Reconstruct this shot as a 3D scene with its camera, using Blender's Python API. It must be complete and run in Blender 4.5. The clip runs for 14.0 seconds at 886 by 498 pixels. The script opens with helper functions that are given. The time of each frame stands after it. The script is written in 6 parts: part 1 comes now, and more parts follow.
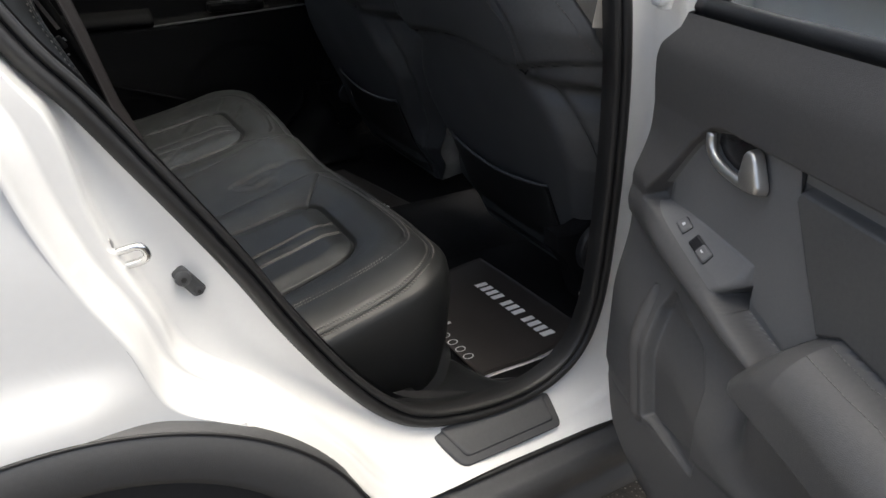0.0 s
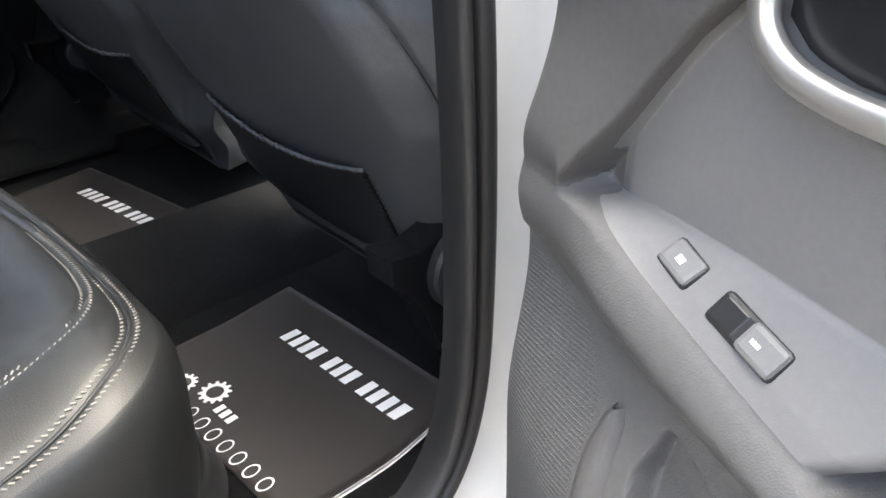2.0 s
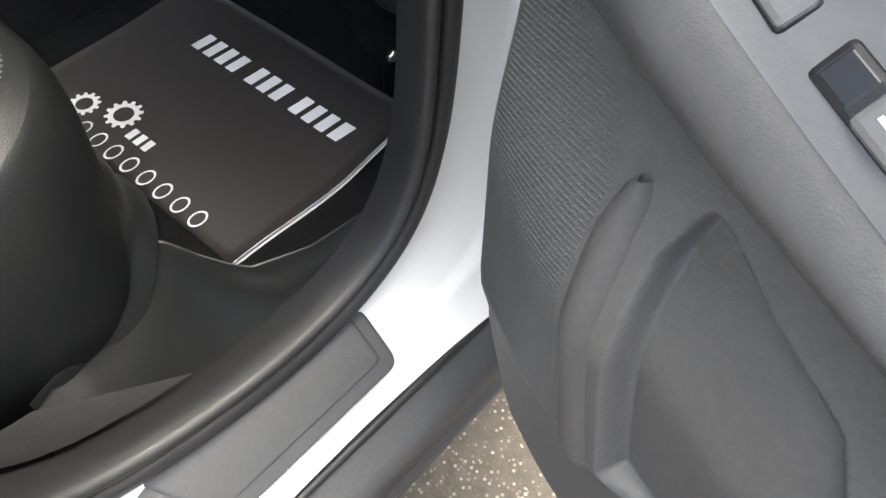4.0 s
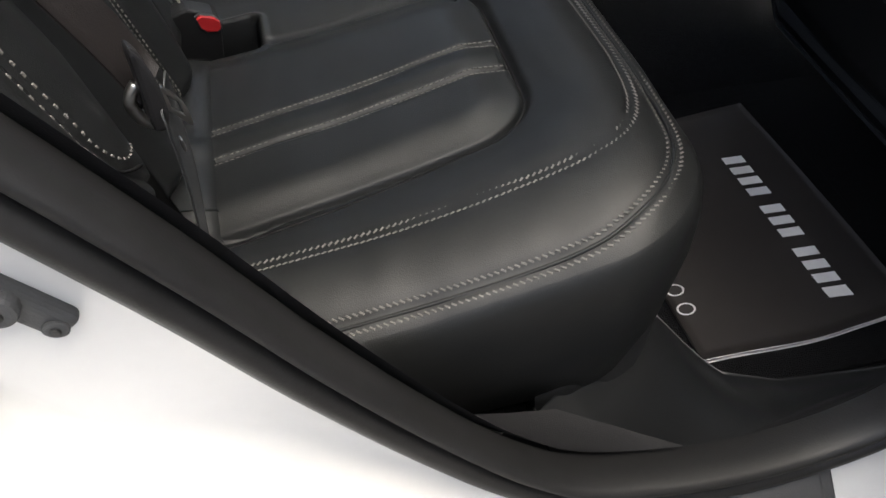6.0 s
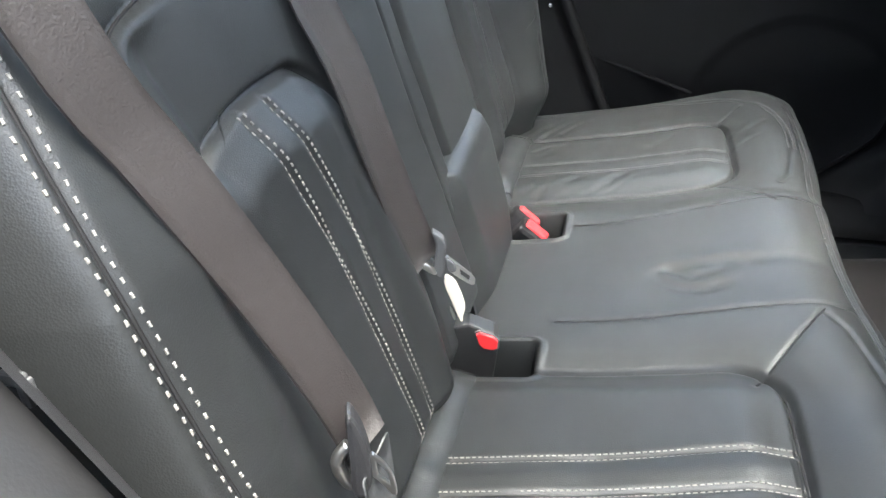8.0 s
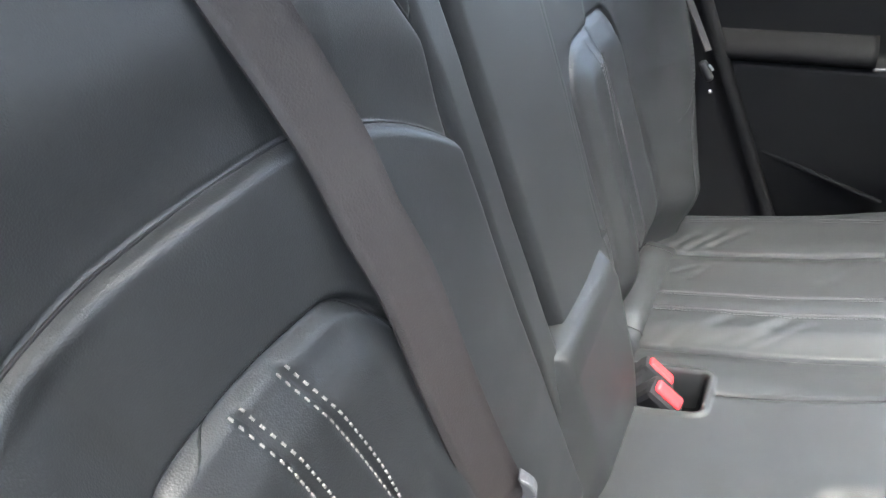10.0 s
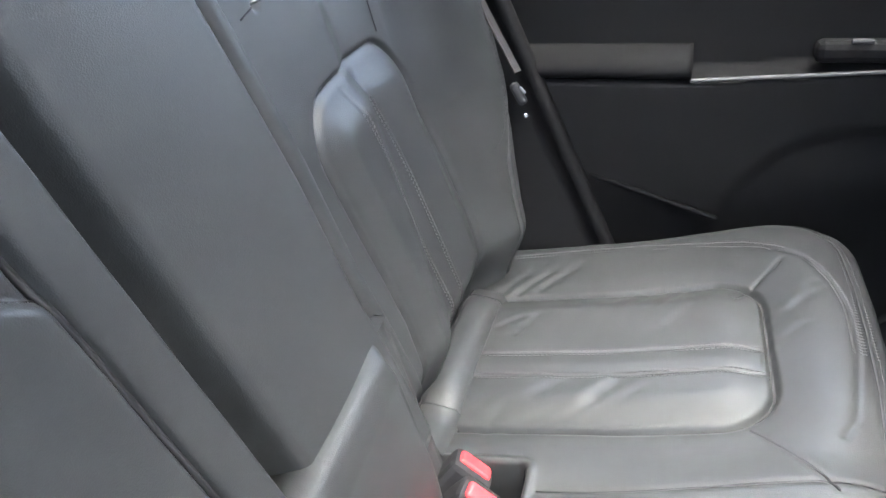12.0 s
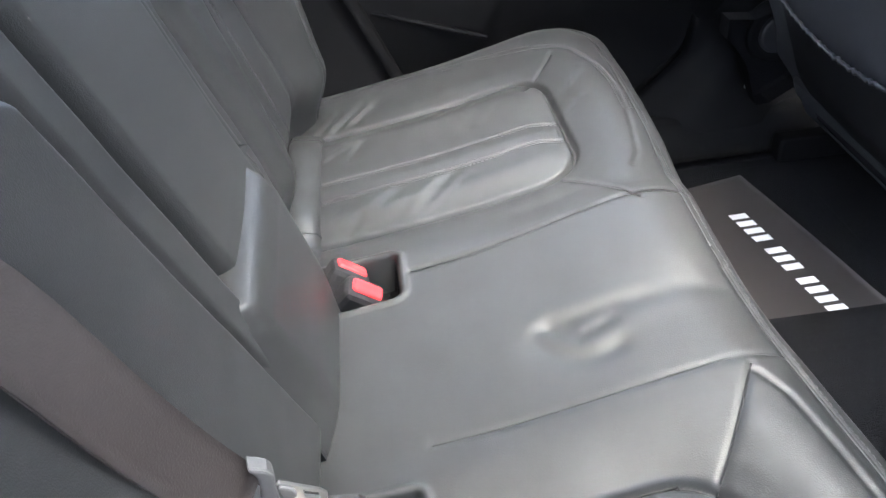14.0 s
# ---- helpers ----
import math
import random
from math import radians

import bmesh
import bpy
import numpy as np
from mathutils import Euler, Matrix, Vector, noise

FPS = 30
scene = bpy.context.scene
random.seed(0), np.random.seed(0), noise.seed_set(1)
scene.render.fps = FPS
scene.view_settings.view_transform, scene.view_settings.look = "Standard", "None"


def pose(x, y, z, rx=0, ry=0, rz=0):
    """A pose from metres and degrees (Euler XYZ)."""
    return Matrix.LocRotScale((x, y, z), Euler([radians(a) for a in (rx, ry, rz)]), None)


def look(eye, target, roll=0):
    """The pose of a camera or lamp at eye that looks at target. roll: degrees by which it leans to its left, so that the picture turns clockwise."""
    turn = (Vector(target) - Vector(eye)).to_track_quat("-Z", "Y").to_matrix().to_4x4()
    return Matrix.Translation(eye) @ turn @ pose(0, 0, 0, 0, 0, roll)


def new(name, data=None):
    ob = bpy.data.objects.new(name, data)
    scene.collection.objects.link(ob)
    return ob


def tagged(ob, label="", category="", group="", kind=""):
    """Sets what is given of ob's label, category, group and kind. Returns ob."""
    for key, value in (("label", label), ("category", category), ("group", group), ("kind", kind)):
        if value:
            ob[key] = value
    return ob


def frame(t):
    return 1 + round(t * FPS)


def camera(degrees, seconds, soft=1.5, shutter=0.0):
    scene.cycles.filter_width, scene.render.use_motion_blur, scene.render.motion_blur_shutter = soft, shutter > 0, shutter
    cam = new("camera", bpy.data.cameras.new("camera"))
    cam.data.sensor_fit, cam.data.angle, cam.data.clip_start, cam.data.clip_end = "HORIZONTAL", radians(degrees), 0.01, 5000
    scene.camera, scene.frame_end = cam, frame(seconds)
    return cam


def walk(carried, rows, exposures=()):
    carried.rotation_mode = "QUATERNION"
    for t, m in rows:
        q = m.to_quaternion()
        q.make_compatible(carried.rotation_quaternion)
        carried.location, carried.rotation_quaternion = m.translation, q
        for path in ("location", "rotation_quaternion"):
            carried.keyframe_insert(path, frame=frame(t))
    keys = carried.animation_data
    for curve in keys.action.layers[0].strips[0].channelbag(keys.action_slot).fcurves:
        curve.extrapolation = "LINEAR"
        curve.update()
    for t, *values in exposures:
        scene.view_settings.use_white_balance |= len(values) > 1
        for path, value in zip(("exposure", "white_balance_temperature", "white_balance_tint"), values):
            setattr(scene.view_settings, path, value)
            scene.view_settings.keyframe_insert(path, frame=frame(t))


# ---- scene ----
cam = camera(62.0, 14.0)
PATH = [
    (0, (-0.857, -0.713, 1.323), (0.051, 0.799, 0.381), 1.0),
    (0.5, (-0.784, -0.671, 1.3), (0.103, 0.851, 0.354), 0.6),
    (1, (-0.694, -0.555, 1.244), (0.199, 0.962, 0.294), 0.3),
    (1.5, (-0.575, -0.389, 1.148), (0.489, 1.009, 0.193), -0.1),
    (2, (-0.426, -0.275, 1.087), (0.733, 1.001, 0.073), -0.7),
    (2.5, (-0.348, -0.195, 1.058), (0.751, 0.853, -0.243), -0.9),
    (2.7, (-0.321, -0.191, 1.049), (0.728, 0.751, -0.37), -1.1),
    (4.8, (-0.472, -0.157, 1.043), (0.313, 0.618, -0.625), 3.5),
    (5, (-0.51, -0.146, 1.067), (0.196, 0.705, -0.601), 2.8),
    (5.5, (-0.582, -0.123, 1.111), (-0.067, 0.906, -0.525), 2.9),
    (6, (-0.587, -0.113, 1.131), (-0.265, 1.129, -0.403), 1.6),
    (6.5, (-0.575, -0.121, 1.145), (-0.526, 1.309, -0.252), 0.3),
    (7, (-0.569, -0.105, 1.157), (-0.782, 1.48, -0.044), -0.1),
    (7.5, (-0.548, -0.037, 1.144), (-0.904, 1.641, 0.115), -0.2),
    (7.7, (-0.546, -0.02, 1.145), (-0.93, 1.664, 0.137), -0.7),
    (9.8, (-0.583, 0.185, 1.222), (-1.361, 1.756, 0.261), -3.0),
    (10, (-0.582, 0.225, 1.219), (-1.363, 1.793, 0.255), -2.6),
    (10.5, (-0.569, 0.331, 1.232), (-1.341, 1.909, 0.277), -2.8),
    (11, (-0.545, 0.41, 1.233), (-1.271, 2.008, 0.274), -3.5),
    (11.5, (-0.518, 0.447, 1.22), (-1.179, 2.072, 0.258), -5.0),
    (12, (-0.505, 0.446, 1.219), (-1.054, 2.099, 0.236), -4.8),
    (12.5, (-0.491, 0.449, 1.195), (-0.857, 2.129, 0.174), -5.0),
    (13, (-0.493, 0.442, 1.198), (-0.593, 2.098, 0.08), -5.6),
    (13.5, (-0.554, 0.383, 1.212), (-0.566, 1.965, -0.011), -4.7),
    (14, (-0.596, 0.311, 1.192), (-0.51, 1.866, -0.062), -5.5),
]
EXPOSURES = [(0.0, 1.35, 6350, 3), (1.0, 1.95, 6350, 3), (1.5, 3.1, 6350, 3), (2.0, 3.25, 6420, 3), (2.7, 3.15, 6420, 3), (4.8, 1.95, 6250, 1), (5.5, 1.25, 6300, 3), (6.5, 1.8, 6250, 4), (7.0, 2.0, 6150, 2), (7.5, 3.6, 6050, 0), (9.8, 4.15, 6000, 3), (10.5, 4.2, 6000, 3), (11.0, 4.45, 6000, 4), (12.5, 4.35, 6000, 5), (14.0, 4.1, 6000, 6)]
walk(cam, [(t, look(eye, target, roll)) for t, eye, target, roll in PATH], EXPOSURES)

# ---- light ----
# overcast sky through the open doors and the windows
world = bpy.data.worlds.new("sky")
scene.world = world
world.use_nodes = True
wn = world.node_tree
sky = wn.nodes.new("ShaderNodeTexSky")
sky.sky_type = "NISHITA"
sky.sun_disc = False
sky.sun_elevation = radians(77)
sky.sun_rotation = radians(128)
sky.air_density, sky.dust_density, sky.ozone_density = 0.7, 8.0, 0.3
wn.links.new(sky.outputs[0], wn.nodes["Background"].inputs[0])
wn.nodes["Background"].inputs[1].default_value = 0.15
sun_data = bpy.data.lights.new("sun", "SUN")
sun_data.energy, sun_data.angle, sun_data.color = 0.30, radians(60), (1.0, 0.97, 0.93)
sun = new("sun", sun_data)
sun.matrix_world = look((0.70, -0.55, 4.0), (0, 0, 0))


# ---- materials ----
def material(name, base, rough=0.5, metal=0.0, vary=0.15, grain=0.0, grain_scale=400.0, big=6.0, bump=0.3,
             coat=0.0, spec=0.5, wear=0.0, cells=False):
    """Principled surface with stains at a large scale and relief at a fine one."""
    m = bpy.data.materials.new(name)
    m.use_nodes = True
    t = m.node_tree
    p = t.nodes["Principled BSDF"]
    p.inputs["Roughness"].default_value = rough
    p.inputs["Metallic"].default_value = metal
    p.inputs["Specular IOR Level"].default_value = spec
    p.inputs["Coat Weight"].default_value = coat
    p.inputs["Coat Roughness"].default_value = 0.06
    co = t.nodes.new("ShaderNodeTexCoord")
    n1 = t.nodes.new("ShaderNodeTexNoise")
    n1.inputs["Scale"].default_value = big
    n1.inputs["Detail"].default_value = 5
    n2 = t.nodes.new("ShaderNodeTexNoise")
    n2.inputs["Scale"].default_value = grain_scale * 0.23
    n2.inputs["Detail"].default_value = 3
    for n in (n1, n2):
        t.links.new(co.outputs["Object"], n.inputs["Vector"])
    add = t.nodes.new("ShaderNodeMath")
    add.operation = "ADD"
    t.links.new(n1.outputs["Fac"], add.inputs[0])
    t.links.new(n2.outputs["Fac"], add.inputs[1])
    ramp = t.nodes.new("ShaderNodeMapRange")
    ramp.inputs["From Min"].default_value, ramp.inputs["From Max"].default_value = 0.65, 1.35
    t.links.new(add.outputs[0], ramp.inputs["Value"])
    mix = t.nodes.new("ShaderNodeMix")
    mix.data_type = "RGBA"
    mix.inputs["A"].default_value = (*[c * (1 - vary) for c in base], 1)
    mix.inputs["B"].default_value = (*[min(1, c * (1 + vary)) for c in base], 1)
    t.links.new(ramp.outputs[0], mix.inputs["Factor"])
    t.links.new(mix.outputs["Result"], p.inputs["Base Color"])
    rr = t.nodes.new("ShaderNodeMapRange")
    rr.inputs["To Min"].default_value, rr.inputs["To Max"].default_value = max(0.02, rough - 0.08 - wear), min(1, rough + 0.08 + wear)
    t.links.new(n1.outputs["Fac"], rr.inputs["Value"])
    t.links.new(rr.outputs[0], p.inputs["Roughness"])
    if grain > 0:
        if cells:
            g = t.nodes.new("ShaderNodeTexVoronoi")
            g.inputs["Scale"].default_value = grain_scale
            out = g.outputs["Distance"]
        else:
            g = t.nodes.new("ShaderNodeTexNoise")
            g.inputs["Scale"].default_value = grain_scale
            g.inputs["Detail"].default_value = 2
            out = g.outputs["Fac"]
        t.links.new(co.outputs["Object"], g.inputs["Vector"])
        b = t.nodes.new("ShaderNodeBump")
        b.inputs["Strength"].default_value = bump
        b.inputs["Distance"].default_value = grain
        t.links.new(out, b.inputs["Height"])
        t.links.new(b.outputs[0], p.inputs["Normal"])
    return m


LEATHER = material("black_leather", (0.0124, 0.0132, 0.0136), 0.44, spec=0.38, vary=0.12, grain=0.0006, grain_scale=900, bump=0.22, cells=True)
LEATHER_SIDE = material("black_vinyl", (0.064, 0.066, 0.069), 0.46, vary=0.12, grain=0.0006, grain_scale=800, bump=0.3, cells=True)
THREAD = material("grey_thread", (0.15, 0.143, 0.133), 0.8, vary=0.2, grain_scale=900)
PAD_THREAD = material("beige_thread", (0.155, 0.148, 0.134), 0.8, vary=0.2, grain_scale=900)
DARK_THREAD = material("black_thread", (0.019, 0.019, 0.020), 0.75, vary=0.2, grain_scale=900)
SEAM = material("seam_thread", (0.008, 0.008, 0.009), 0.8, vary=0.2, spec=0.2)
PLASTIC = material("black_plastic", (0.016, 0.016, 0.0175), 0.5, vary=0.12, grain=0.0005, grain_scale=900, bump=0.35, cells=True)
DOOR_PLASTIC = material("dark_grey_plastic", (0.078, 0.076, 0.074), 0.55, vary=0.10, grain=0.0005, grain_scale=900, bump=0.35, cells=True)
DOOR_UPPER = material("soft_black_plastic", (0.070, 0.067, 0.065), 0.6, vary=0.10, grain=0.0005, grain_scale=900, bump=0.3, cells=True)
DOOR_INSERT = material("grey_door_insert", (0.150, 0.148, 0.145), 0.5, vary=0.06, grain=0.0004, grain_scale=1100, bump=0.25, cells=True)
KICK = material("moulded_black_plastic", (0.013, 0.0138, 0.015), 0.36, vary=0.12, grain=0.0004, grain_scale=900, bump=0.25, cells=True)
GLOSS = material("satin_black_plastic", (0.018, 0.018, 0.019), 0.28, vary=0.1)
RUBBER = material("black_rubber", (0.012, 0.012, 0.0125), 0.5, vary=0.2, grain=0.0005, grain_scale=500)
PAINT = material("white_car_paint", (0.72, 0.72, 0.71), 0.30, vary=0.015, coat=0.7, big=2.0)
# plastic trim with the shade of the far side put into its colour
SHADED_PLASTIC = material("shaded_black_plastic", (0.0055, 0.0055, 0.0058), 0.65, vary=0.12, grain=0.0005, grain_scale=900, bump=0.3, spec=0.08, cells=True)
CHROME = material("chrome", (0.75, 0.75, 0.74), 0.16, metal=1.0, vary=0.05)
SATIN = material("satin_silver", (0.62, 0.60, 0.56), 0.32, metal=0.85, vary=0.04)
STEEL = material("brushed_steel", (0.48, 0.48, 0.47), 0.34, metal=1.0, vary=0.1)
CARPET = material("black_carpet", (0.007, 0.007, 0.0078), 0.95, vary=0.35, grain=0.003, grain_scale=600, bump=0.8, spec=0.1)
PAPER = material("printed_paper", (0.027, 0.0238, 0.0225), 0.46, vary=0.06, grain_scale=200)
PAPER_EDGE = material("paper_edge", (0.72, 0.71, 0.70), 0.8, vary=0.05)
PRINT = material("white_print", (0.74, 0.74, 0.74), 0.55, vary=0.03)
BELT = material("belt_webbing", (0.0145, 0.0116, 0.0110), 0.6, vary=0.12, grain=0.0008, grain_scale=700, bump=0.5)
RED = material("red_button", (0.46, 0.018, 0.022), 0.4, vary=0.05)
CLADDING = material("grey_cladding", (0.056, 0.057, 0.059), 0.6, vary=0.1, grain=0.0006, grain_scale=700, bump=0.4)
LINER = material("roof_lining", (0.42, 0.41, 0.39), 0.9, vary=0.06, grain=0.001, grain_scale=700)
TYRE = material("tyre_rubber", (0.02, 0.02, 0.021), 0.8, vary=0.2)
CREAM = material("cream_plastic", (0.55, 0.50, 0.42), 0.45, vary=0.1)


def asphalt():
    m = material("asphalt", (0.075, 0.064, 0.050), 0.85, vary=0.35, grain=0.004, grain_scale=160, bump=0.8, big=1.5)
    t = m.node_tree
    p = t.nodes["Principled BSDF"]
    old = p.inputs["Base Color"].links[0].from_socket
    co = t.nodes.new("ShaderNodeTexCoord")
    v = t.nodes.new("ShaderNodeTexVoronoi")
    v.inputs["Scale"].default_value = 135
    t.links.new(co.outputs["Object"], v.inputs["Vector"])
    sep = t.nodes.new("ShaderNodeSeparateColor")
    t.links.new(v.outputs["Color"], sep.inputs[0])
    pick = t.nodes.new("ShaderNodeMapRange")
    pick.inputs["From Min"].default_value, pick.inputs["From Max"].default_value = 0.42, 0.90
    t.links.new(sep.outputs[0], pick.inputs["Value"])
    edge = t.nodes.new("ShaderNodeMapRange")
    edge.inputs["From Min"].default_value, edge.inputs["From Max"].default_value = 0.42, 0.25
    t.links.new(v.outputs["Distance"], edge.inputs["Value"])
    mul = t.nodes.new("ShaderNodeMath")
    mul.operation = "MULTIPLY"
    t.links.new(pick.outputs[0], mul.inputs[0])
    t.links.new(edge.outputs[0], mul.inputs[1])
    tone = t.nodes.new("ShaderNodeMix")
    tone.data_type = "RGBA"
    tone.inputs["A"].default_value = (0.20, 0.16, 0.11, 1)
    tone.inputs["B"].default_value = (0.34, 0.31, 0.26, 1)
    t.links.new(sep.outputs[1], tone.inputs["Factor"])
    mix = t.nodes.new("ShaderNodeMix")
    mix.data_type = "RGBA"
    t.links.new(mul.outputs[0], mix.inputs["Factor"])
    t.links.new(old, mix.inputs["A"])
    t.links.new(tone.outputs["Result"], mix.inputs["B"])
    t.links.new(mix.outputs["Result"], p.inputs["Base Color"])
    return m


ASPHALT = asphalt()


def glass_material():
    m = bpy.data.materials.new("window_glass")
    m.use_nodes = True
    t = m.node_tree
    p = t.nodes["Principled BSDF"]
    p.inputs["Base Color"].default_value = (0.92, 0.94, 0.93, 1)
    p.inputs["Roughness"].default_value = 0.02
    p.inputs["Transmission Weight"].default_value = 1.0
    p.inputs["IOR"].default_value = 1.25
    return m


GLASS = glass_material()


# ---- mesh tools ----
def link(name, verts, faces, mat, parent=None, label="", smooth=True):
    me = bpy.data.meshes.new(name)
    me.from_pydata([tuple(float(c) for c in v) for v in verts], [], faces)
    me.materials.append(mat)
    if smooth:
        me.polygons.foreach_set("use_smooth", [True] * len(me.polygons))
    me.update()
    ob = new(name, me)
    ob.parent = parent
    if label:
        tagged(ob, label)
    return ob


def part(name, bm, mat, parent=None, label="", smooth=False):
    me = bpy.data.meshes.new(name)
    bmesh.ops.recalc_face_normals(bm, faces=bm.faces[:])
    bm.to_mesh(me)
    bm.free()
    me.materials.append(mat)
    if smooth:
        me.polygons.foreach_set("use_smooth", [True] * len(me.polygons))
    ob = new(name, me)
    ob.parent = parent
    if label:
        tagged(ob, label)
    return ob


def thing(name, label, category, group="", kind="", at=(0, 0, 0)):
    ob = new(name)
    ob.location = at
    ob.empty_display_size = 0.05
    return tagged(ob, label, category, group, kind)


def box(size, centre, bevel=0.003, turn=None, segments=2):
    bm = bmesh.new()
    bmesh.ops.create_cube(bm, size=1)
    bmesh.ops.scale(bm, vec=size, verts=bm.verts)
    if bevel > 0:
        bmesh.ops.bevel(bm, geom=bm.edges[:], offset=min(bevel, 0.45 * min(size)), segments=segments, profile=0.5, affect="EDGES")
    m = Matrix.Translation(centre)
    if turn is not None:
        m = m @ turn.to_4x4()
    bmesh.ops.transform(bm, matrix=m, verts=bm.verts)
    return bm


def cylinder(r, h, centre, axis=(0, 0, 1), r2=None, seg=24, bevel=0.002):
    bm = bmesh.new()
    bmesh.ops.create_cone(bm, cap_ends=True, segments=seg, radius1=r, radius2=r if r2 is None else r2, depth=h)
    if bevel:
        rim = [e for e in bm.edges if abs(e.verts[0].co.z - e.verts[1].co.z) < 1e-6]
        bmesh.ops.bevel(bm, geom=rim, offset=bevel, segments=2, profile=0.5, affect="EDGES")
    q = Vector(axis).to_track_quat("Z", "Y").to_matrix().to_4x4()
    bmesh.ops.transform(bm, matrix=Matrix.Translation(centre) @ q, verts=bm.verts)
    return bm


def join(*bms):
    out = bmesh.new()
    for b in bms:
        me = bpy.data.meshes.new("tmp")
        b.to_mesh(me)
        b.free()
        out.from_mesh(me)
        bpy.data.meshes.remove(me)
    return out


def grid_faces(n, m, start=0, flip=False):
    fs = []
    for i in range(n - 1):
        for j in range(m - 1):
            a = start + i * m + j
            f = (a, a + 1, a + m + 1, a + m)
            fs.append(f[::-1] if flip else f)
    return fs


def sheet(name, P, mat, parent=None, label="", thick=None, flip=False, smooth=True):
    """A curved panel from an n x m x 3 array of places; thick: the offset of its back side."""
    n, m, _ = P.shape
    verts = P.reshape(-1, 3)
    faces = grid_faces(n, m, 0, flip)
    if thick is not None:
        k = n * m
        verts = np.concatenate([verts, verts + np.asarray(thick, float).reshape(-1, 3)])
        faces = faces + grid_faces(n, m, k, not flip)
        loop = rim(n, m)
        for a, b in zip(loop, loop[1:] + loop[:1]):
            f = (a, a + k, b + k, b)
            faces.append(f if flip else f[::-1])
    return link(name, verts, faces, mat, parent, label, smooth)


def rim(n, m):
    """The border of an n x m grid, once round."""
    return ([j for j in range(m)] + [i * m + m - 1 for i in range(1, n)]
            + [(n - 1) * m + j for j in range(m - 2, -1, -1)] + [i * m for i in range(n - 2, 0, -1)])


def skirted(name, P, rings, mat, parent=None, label=""):
    """A grid whose border goes on in rings: functions from the border's places (k x 3) to the ring's."""
    n, m, _ = P.shape
    verts = [P.reshape(-1, 3)]
    faces = grid_faces(n, m)
    loop = rim(n, m)
    border = P.reshape(-1, 3)[loop]
    last, count = loop, n * m
    for fn in rings:
        ring = fn(border)
        ids = list(range(count, count + len(loop)))
        for a, b in zip(range(len(loop)), list(range(1, len(loop))) + [0]):
            faces.append((last[a], ids[a], ids[b], last[b]))
        verts.append(ring)
        last, count = ids, count + len(loop)
    faces.append(tuple(last))
    return link(name, np.concatenate(verts), faces, mat, parent, label)


def spline(points, step):
    """A smooth curve through the points, at even steps."""
    p = np.asarray(points, float)
    q = np.concatenate([[2 * p[0] - p[1]], p, [2 * p[-1] - p[-2]]])
    out = []
    for i in range(1, len(q) - 2):
        for u in np.linspace(0, 1, 24, endpoint=False):
            a, b, c, d = q[i - 1], q[i], q[i + 1], q[i + 2]
            out.append(0.5 * (2 * b + (c - a) * u + (2 * a - 5 * b + 4 * c - d) * u**2 + (3 * b - a - 3 * c + d) * u**3))
    out = np.array(out + [p[-1]])
    run = np.r_[0, np.cumsum(np.linalg.norm(np.diff(out, axis=0), axis=1))]
    at = np.linspace(0, run[-1], max(2, int(round(run[-1] / step)) + 1))
    return np.stack([np.interp(at, run, out[:, k]) for k in range(p.shape[1])], 1)


def tube(name, pts, r, mat, parent=None, label="", seg=8, flat=1.0, up=(0, 0, 1)):
    """A round or flattened strand along the points."""
    pts = np.asarray(pts, float)
    t = np.gradient(pts, axis=0)
    t /= np.linalg.norm(t, axis=1)[:, None]
    up = np.asarray(up, float)
    s = np.cross(t, up)
    s /= np.maximum(np.linalg.norm(s, axis=1), 1e-6)[:, None]
    w = np.cross(s, t)
    ang = np.linspace(0, 2 * np.pi, seg, endpoint=False)
    P = pts[:, None] + r * (np.cos(ang)[None, :, None] * s[:, None] + flat * np.sin(ang)[None, :, None] * w[:, None])
    n = len(pts)
    faces = [(i * seg + j, i * seg + (j + 1) % seg, (i + 1) * seg + (j + 1) % seg, (i + 1) * seg + j) for i in range(n - 1) for j in range(seg)]
    faces += [tuple(range(seg))[::-1], tuple((n - 1) * seg + j for j in range(seg))]
    return link(name, P.reshape(-1, 3), faces, mat, parent, label)


def seg_dist(X, Y, poly):
    """How far each place of the plane lies from a polyline."""
    best = np.full(np.shape(X), 9.0)
    for (ax, ay), (bx, by) in zip(poly[:-1], poly[1:]):
        dx, dy = bx - ax, by - ay
        u = np.clip(((X - ax) * dx + (Y - ay) * dy) / (dx * dx + dy * dy + 1e-12), 0, 1)
        best = np.minimum(best, np.hypot(X - ax - u * dx, Y - ay - u * dy))
    return best


def ease(x):
    x = np.clip(x, 0, 1)
    return x * x * (3 - 2 * x)


def dent(d, w, deep):
    return -deep * np.exp(-((d / w) ** 2))


def round_rect(X, Y, x0, x1, y0, y1, r):
    """Signed distance to a rounded rectangle, negative inside."""
    qx = np.abs(X - (x0 + x1) / 2) - (x1 - x0) / 2 + r
    qy = np.abs(Y - (y0 + y1) / 2) - (y1 - y0) / 2 + r
    return np.hypot(np.maximum(qx, 0), np.maximum(qy, 0)) + np.minimum(np.maximum(qx, qy), 0) - r


